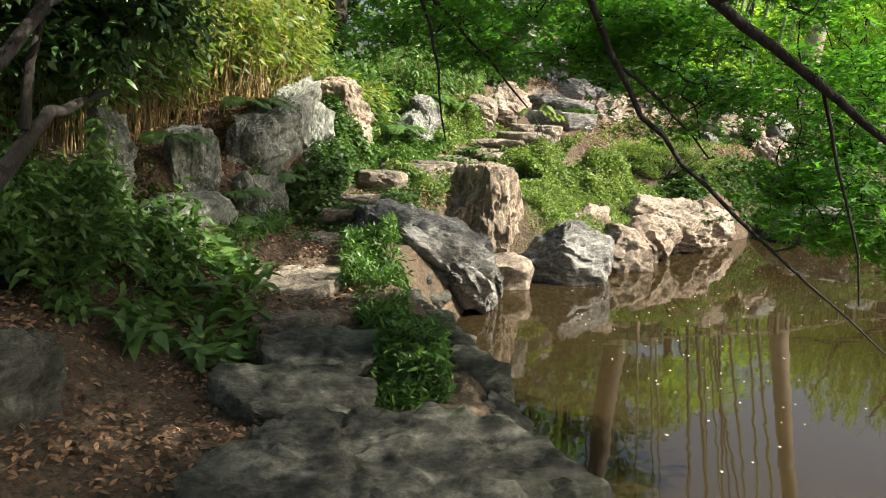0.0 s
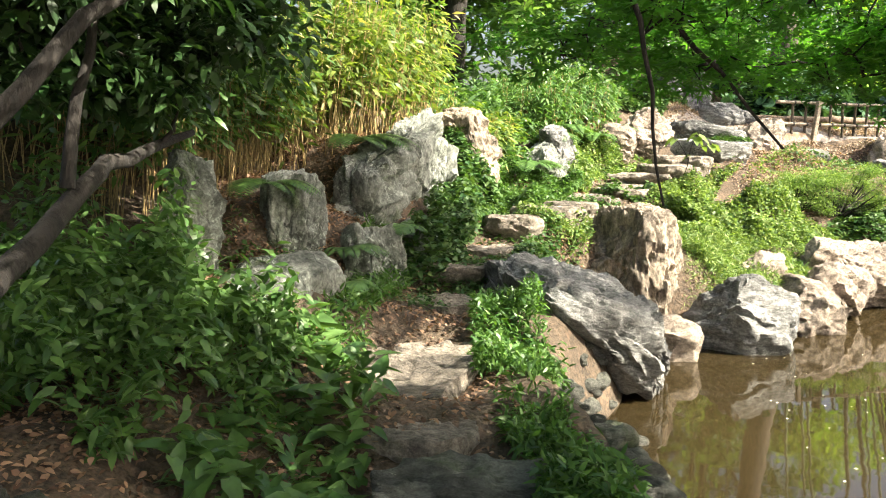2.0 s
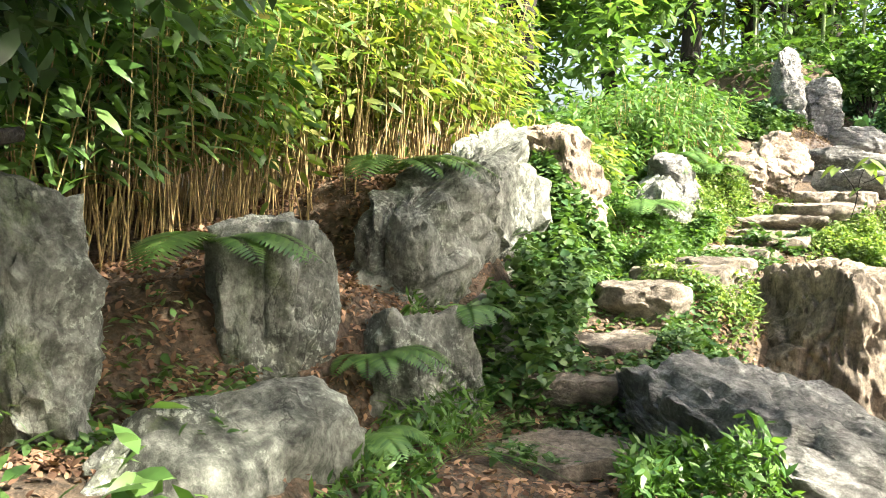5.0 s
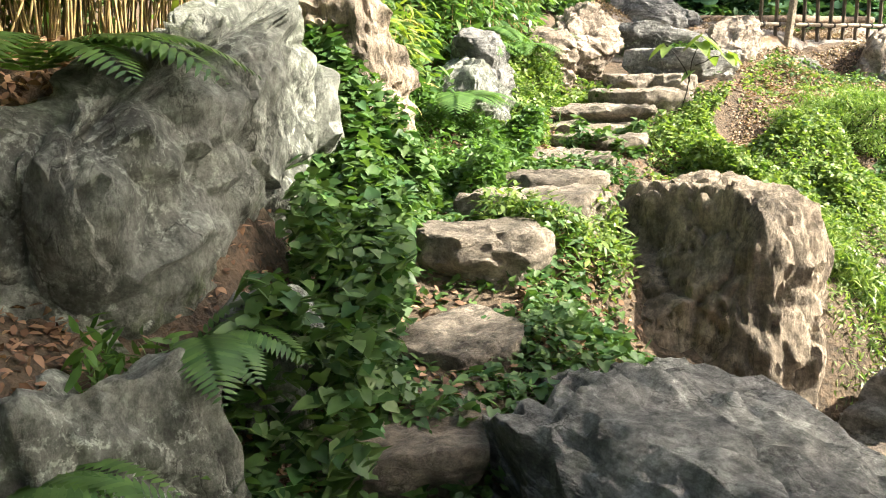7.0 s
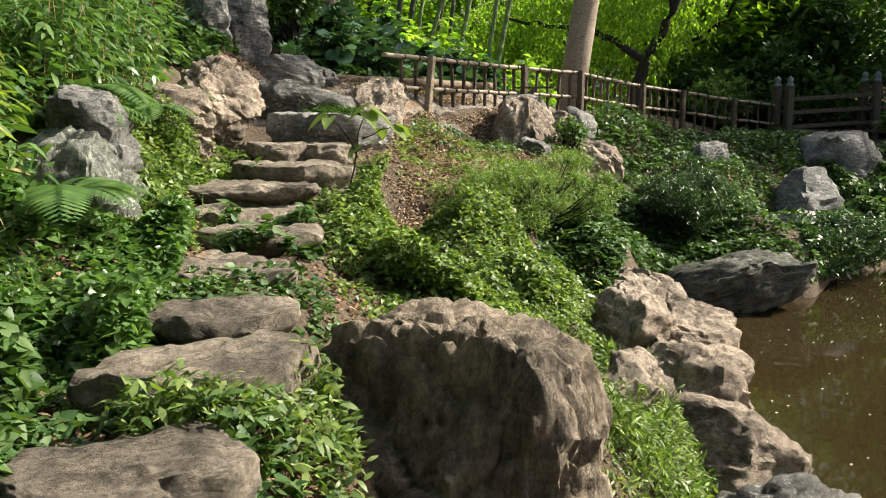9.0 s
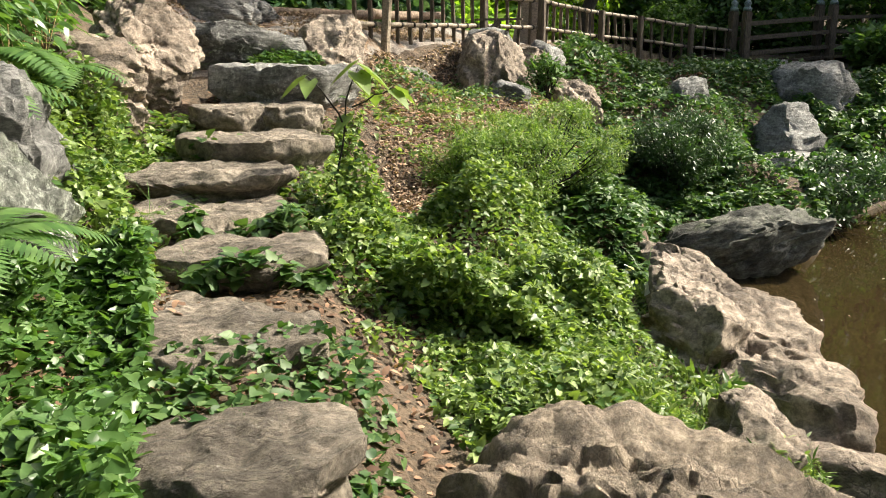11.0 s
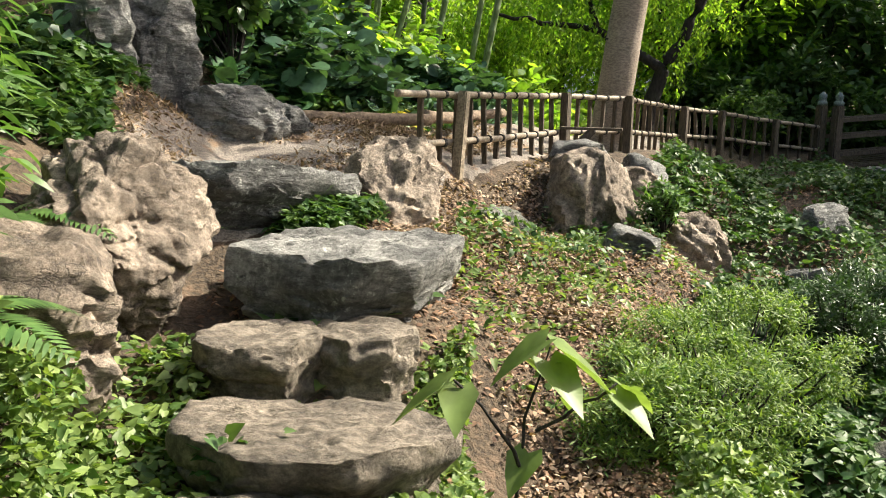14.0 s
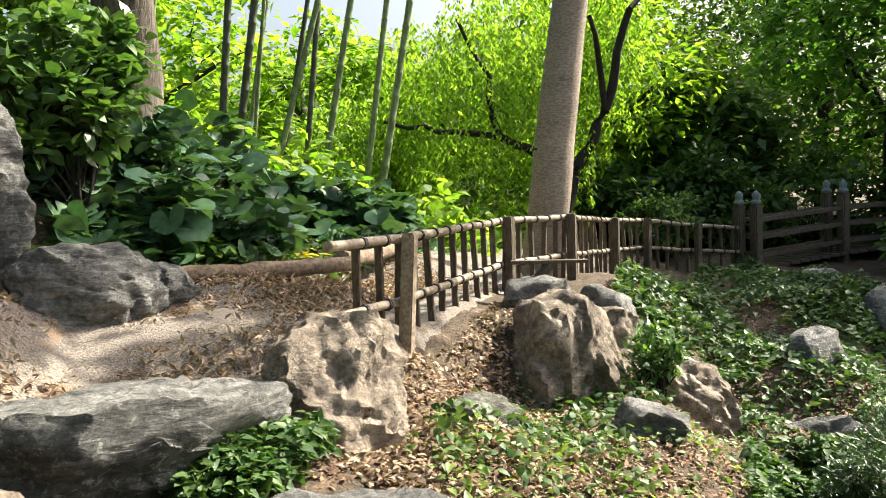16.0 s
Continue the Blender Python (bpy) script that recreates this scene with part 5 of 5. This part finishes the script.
def far_tree(at, h, r, mat, seed, n=5000, size=0.26, label="leafy broadleaf tree across the garden", low=0.25):
    x, y = at
    z = gz(x, y)
    crown = blob((x, y, z + h * (low + 1) / 2), (r, r, h * (1 - low) / 2), 70, seed)
    rng = np.random.default_rng(seed + 1)
    limbs = [with_r(bend((x, y, z + h * 0.3), crown[k], 5, 0.1, rng), 0.1, 0.03) for k in range(8)]
    tree("tree", label, [(x, y, z - 0.1, 0.26), (x + 0.1, y, z + h * 0.4, 0.2), (x, y + 0.1, z + h * 0.8, 0.08)], limbs, crown, (r * 0.3, r * 0.3, r * 0.2), n, mat, size, size * 0.55, T_SIMPLE, seed + 2, flat=0.45)


# The tree at (-5.5, -3) is unseen and closes off light behind the start.
FT = [((17.5, 27.0), 6.6, 3.0, BRIGHT), ((19.5, 24.5), 3.6, 2.4, FOREST), ((25.5, 23.5), 10, 3.4, CANOPY), ((21.2, 20.6), 7.6, 2.8, CANOPY), ((27, 30.5), 9, 3.6, BRIGHT), ((20.5, 18.0), 10, 2.9, CANOPY), ((23.5, 17), 11, 3.4, GREEN), ((16.2, 29.5), 3.6, 2.6, BRIGHT), ((30, 25), 13, 4.5, FOREST), ((21, 29), 6.0, 3.6, BRIGHT),
      ((28, 10), 11, 4, FOREST), ((29, 3), 12, 4, GREEN), ((25.5, -6), 10, 4, FOREST), ((13, 31), 3.8, 3.0, BRIGHT), ((9, 31.5), 6.5, 3.0, BRIGHT), ((5, 30), 10, 3.6, GREEN), ((18, 35), 4.5, 4, BRIGHT), ((3, 31), 11, 3.6, BRIGHT), ((1, 27), 11, 3.6, FOREST), ((-3, 23), 11, 3.6, FOREST), ((-6.5, 17), 10, 3.4, FOREST),
      ((-7.5, 11), 10, 3.2, FOREST), ((-7, 5), 9, 3, FOREST), ((-5.5, -3), 9, 3.2, FOREST), ((12, 37), 4, 4, HERB), ((33, 28), 13, 5, FOREST), ((36, 20), 13, 5, FOREST), ((33, 37), 7, 5, FOREST), ((26, 36), 6.5, 5, HERB), ((-1, 30), 11, 4, FOREST), ((-2.6, 20.5), 8, 2.6, FOREST), ((-5, 27), 12, 4, FOREST)]
for k, (at, h, r, m) in enumerate(FT):
    far_tree(at, h, r, m, 300 + 5 * k, 5200 if m is FOREST else 5600, 0.32 if m is FOREST else 0.27, "dark evergreen tree in the shade" if m is FOREST else "bright leafy tree across the garden", 0.08)
for k, (x, y, r, h) in enumerate([(17.0, 23.2, 1.4, 1.6), (19.0, 21.8, 1.5, 1.5), (16.2, 24.8, 1.3, 1.4), (21, 19.8, 1.6, 1.3), (18.6, 18.9, 1.2, 0.9), (16.5, 18.4, 1.0, 0.7)]):
    shrub((x, y, gz(x, y) + h * 0.6), (r, r, h * 0.7), 4500, FOREST if k % 2 else IVY, 0.2, 0.09, 420 + k, "dense dark shrub near the bridge")


# ---- fence, log edging, bridge ----
def box(bm, size, m):
    r = bmesh.ops.create_cube(bm, size=1, matrix=m @ Matrix.Diagonal((*size, 1)))
    bmesh.ops.bevel(bm, geom=[e for e in bm.edges if e.verts[0] in r["verts"]], offset=min(size) * 0.12, segments=2, affect="EDGES")


def rail(parent, a, b, r, name, mat, seed, knots=True):
    rng = np.random.default_rng(seed)
    a, b = np.array(a), np.array(b)
    ln = np.linalg.norm(b - a)
    n = max(int(ln / 0.28), 2)
    pts = []
    for k in range(n):
        for f, g in ((0, 1.1), (0.06, 0.98), (0.94, 0.98)):
            pts.append([*(a + (b - a) * (k + f) / n + np.array([0, 0, 0.004 * math.sin(k * 1.7)])), r * g])
    pts.append([*b, r])
    pts = [[*a, 0.002]] + pts + [[*b, 0.002]]
    piece(name, tubes(name, [pts], 10), mat, parent)


def fence():
    stops = [(4.2, 19.12, 3.05), (4.75, 19.3, 3.04), (7.2, 20.38, 3.03), (8.6, 20.62, 3.0), (10.96, 21.5, 2.84), (12.5, 21.86, 2.76), (14.0, 21.75, 2.6), (15.1, 21.45, 2.5)]
    root = thing("bamboo_fence", "low weathered bamboo fence tied with black rope", "fence", at=(4.3, 19.0, 2.35))
    o = np.array([4.3, 19.0, 2.35])
    S = [np.array(s) - o for s in stops]
    rng = np.random.default_rng(500)
    for k, (a, b) in enumerate(zip(S[:-1], S[1:])):
        d = (b - a) / np.linalg.norm(b - a)
        s0 = a - d * (0.25 if k == 0 else 0)
        drop = 0.42
        side = np.array([d[1], -d[0], 0])
        rail(root, s0, b, 0.032, "top_rail", POLE, 510 + k)
        rail(root, s0 - np.array([0, 0, drop]) + d * (0.1 if k == 0 else 0), b - np.array([0, 0, drop]), 0.03, "lower_rail", POLE, 530 + k)
        n = max(int(np.linalg.norm(b - a) / 0.27), 1)
        for i in range(n):
            q = a + (b - a) * (i + 0.5) / n - side * 0.05
            g = gz(*(q + o)[:2]) - o[2]
            bm = bmesh.new()
            box(bm, (0.035, 0.05, q[2] - g + 0.02), Matrix.Translation((q[0], q[1], (q[2] + g) / 2 - 0.02)) @ pose(0, 0, 0, rng.normal(0, 1.5), rng.normal(0, 1.5), math.degrees(math.atan2(d[1], d[0]))))
            part("slat", bm, WOOD, root)
            for dz in (0, -drop):
                bm = bmesh.new()
                bmesh.ops.create_cone(bm, segments=8, radius1=0.04, radius2=0.04, depth=0.03, cap_ends=True, matrix=Matrix.Translation(q + side * 0.05 + np.array([0, 0, dz])) @ pose(0, 0, 0, 0, 90, math.degrees(math.atan2(d[1], d[0]))))
                part("rope_tie", bm, ROPE, root)
        if k:
            p = a + side * 0.075
            g = gz(*(p + o)[:2]) - o[2] - 0.08
            bm = bmesh.new()
            w = 0.1 if k > 1 else 0.09
            box(bm, (w, w, p[2] + 0.04 - g), Matrix.Translation((p[0], p[1], (p[2] + 0.04 + g) / 2)) @ pose(0, 0, 0, 2 if k == 1 else 0, 5 if k == 1 else 0, math.degrees(math.atan2(d[1], d[0]))))
            part("post", bm, WOOD if k > 1 else POLE, root, "thick squared wooden post")


fence()


def brace():
    root = thing("wooden_prop", "slanting wooden prop carrying a narrow board", "prop", at=(6.46, 19.79, 2.25))
    bm = bmesh.new()
    d = Vector((0.46, -0.18, 0.42))
    box(bm, (0.07, 0.07, d.length), Matrix.Translation(d / 2) @ d.to_track_quat("Z", "Y").to_matrix().to_4x4())
    part("strut", bm, WOOD, root)
    bm = bmesh.new()
    box(bm, (0.67, 0.1, 0.03), Matrix.Translation((0.45, -0.17, 0.44)) @ pose(0, 0, 0, 0, 0, -54))
    part("board", bm, WOOD, root)


brace()


def log(a, b, r, label):
    a, b = np.array(a, float), np.array(b, float)
    p = bend((0, 0, 0), b - a, 12, 0.012)
    ob = piece("log", tubes("log", [np.concatenate([[[*p[0], 0.01]], with_r(p, r, r * 0.85), [[*p[-1], 0.01]]])], 14), material("log_bark", (0.12, 0.085, 0.06), (0.26, 0.19, 0.13), 6, 0.9, 0.6, 30))
    ob.location = a
    tagged(ob, label, "log")


log((3.85, 20.9, 2.78), (5.5, 20.65, 2.76), 0.075, "weathered log edging the gravel path")
log((5.5, 20.75, 2.8), (7.6, 21.85, 2.78), 0.07, "fallen log edging the path beyond")


def bridge():
    root = thing("garden_bridge", "dark wooden bridge with capped railing posts", "bridge", at=(15.2, 21.2, 1.8))
    ax = np.array([2.0, -0.8, 0.0]) / 2.154
    back = np.array([0.3, 0.45, 0.0])
    ang = math.degrees(math.atan2(ax[1], ax[0]))

    def rise(s):
        return 0.18 * math.sin(min(max(s, 0), 5.5) / 5.5 * math.pi / 1.4)

    for off, row in ((np.zeros(3), 0), (np.array([-0.06, 0.28, 0.0]), 1)):
        for s in (0, 2.15, 4.3):
            p = ax * s + off + np.array([0, 0, rise(s)])
            bm = bmesh.new()
            box(bm, (0.17, 0.17, 1.35), Matrix.Translation(p + np.array([0, 0, 0.42])) @ pose(0, 0, 0, 0, 0, ang))
            post = part("post", bm, WOOD, root)
            cap = [(0, 0, 1.09, 0.02), (0, 0, 1.095, 0.09), (0, 0, 1.16, 0.09), (0, 0, 1.165, 0.075), (0, 0, 1.2, 0.06), (0, 0, 1.24, 0.075), (0, 0, 1.28, 0.07), (0, 0, 1.32, 0.035), (0, 0, 1.345, 0.005)]
            piece("cap", tubes("cap", [[(p[0], p[1], p[2] + q[2], q[3]) for q in cap]], 12), COPPER, post, "grey-green metal onion cap")
        for s0, s1 in ((0, 2.15), (2.15, 4.3), (4.3, 6.2)):
            for h in (0.82, 0.52, 0.2):
                a, b = ax * s0 + off + np.array([0, 0, rise(s0) + h]), ax * s1 + off + np.array([0, 0, rise(s1) + h])
                v = Vector(b - a)
                bm = bmesh.new()
                box(bm, (0.075, 0.075, v.length), Matrix.Translation((a + b) / 2) @ v.to_track_quat("Z", "Y").to_matrix().to_4x4())
                part("rail", bm, WOOD, root)
    for k in range(24):
        s = 0.1 + k * 0.25
        bm = bmesh.new()
        box(bm, (0.23, 1.5, 0.06), Matrix.Translation(ax * s + np.array([0.2, 0.6, rise(s) - 0.02])) @ pose(0, 0, 0, 0, 0, ang))
        part("plank", bm, WOOD, root)


bridge()

# ---- far building ----
def building():
    root = thing("building", "large pale building with a rounded roof far away", "building", at=(66, 76, 0), rz=-45)
    wall = material("pale_wall", (0.6, 0.62, 0.62), (0.72, 0.73, 0.72), 0.2, 0.7, 0.05, 3)
    bm = bmesh.new()
    box(bm, (34, 14, 15), Matrix.Translation((0, 0, 7.5)))
    part("wall", bm, wall, root)
    bm = bmesh.new()
    bmesh.ops.create_cone(bm, segments=40, radius1=17.5, radius2=12, depth=3, cap_ends=True, matrix=Matrix.Translation((0, 0, 16.5)) @ Matrix.Diagonal((1.05, 0.5, 1, 1)))
    part("roof", bm, material("grey_roof", (0.42, 0.45, 0.47), (0.52, 0.54, 0.55), 0.2, 0.5, 0.05, 3), root)


building()

# ---- pebbles of the shore ----
rng = np.random.default_rng(600)
PEBBLES = [mesh("pebble", ICO[3][0] * np.array([1, 0.75, 0.5]) * (1 + 0.22 * fbm(ICO[3][0] * 1.3 + k * 9, 3, k))[:, None], ICO[3][1]) for k in range(5)]
for k in range(150):
    y = rng.uniform(3.6, 8.4)
    x = np.interp(y, [3.6, 5.4, 6.6, 7.5, 8.4], [0.65, 0.5, 0.12, -0.15, 0.15]) + rng.normal(0, 0.13)
    s = rng.uniform(0.035, 0.12)
    ob = piece("shore_stone", PEBBLES[k % 5], SHADE_TONED)
    ob.matrix_world = pose(x, y, max(gz(x, y), -0.03) + s * 0.2, rng.uniform(-20, 20), rng.uniform(-20, 20), rng.uniform(0, 360)) @ Matrix.Scale(s, 4)
    tagged(ob, "small shade-toned stone at the water edge", "stone", "stones along the shore")

bm = bmesh.new()
bmesh.ops.create_cone(bm, segments=28, radius1=0.243, radius2=0.242, depth=0.025, cap_ends=False, matrix=Matrix.Translation((9.02, 21.06, 3.75)) @ pose(0, 0, 0, 4, 6, 0))
me = bpy.data.meshes.new("bark_crack")
bm.to_mesh(me)
bm.free()
host = next(o for o in scene.objects if o.name.startswith("smooth_tree"))
crack = piece("crack", me, BARK, host, "dark crack around the trunk")
crack.location = -host.location

# ---- pale specks on the pond, put there for its sparkle ----
rng = np.random.default_rng(610)
q = np.column_stack([rng.uniform(1.5, 11, 420), rng.uniform(4, 14.5, 420), np.full(420, 0.006)])
q = q[pond_depth(q[:, 0], q[:, 1]) > 0.15]
a = rng.uniform(0, 2 * math.pi, len(q))
petals = piece("sparkle_flakes", leaf_mesh("sparkle_flakes", q, np.column_stack([np.cos(a), np.sin(a), 0 * a]), np.tile(UP, (len(q), 1)), rng.uniform(0.012, 0.035, len(q)), 0.02, T_SIMPLE, 0.0, 0.0), leaf_mat("pale_flake", (0.5, 0.48, 0.42), (0.8, 0.78, 0.72), 0.1, 0.7))
tagged(petals, "pale specks on the pond in place of its sparkle", "petals", kind="stuff")
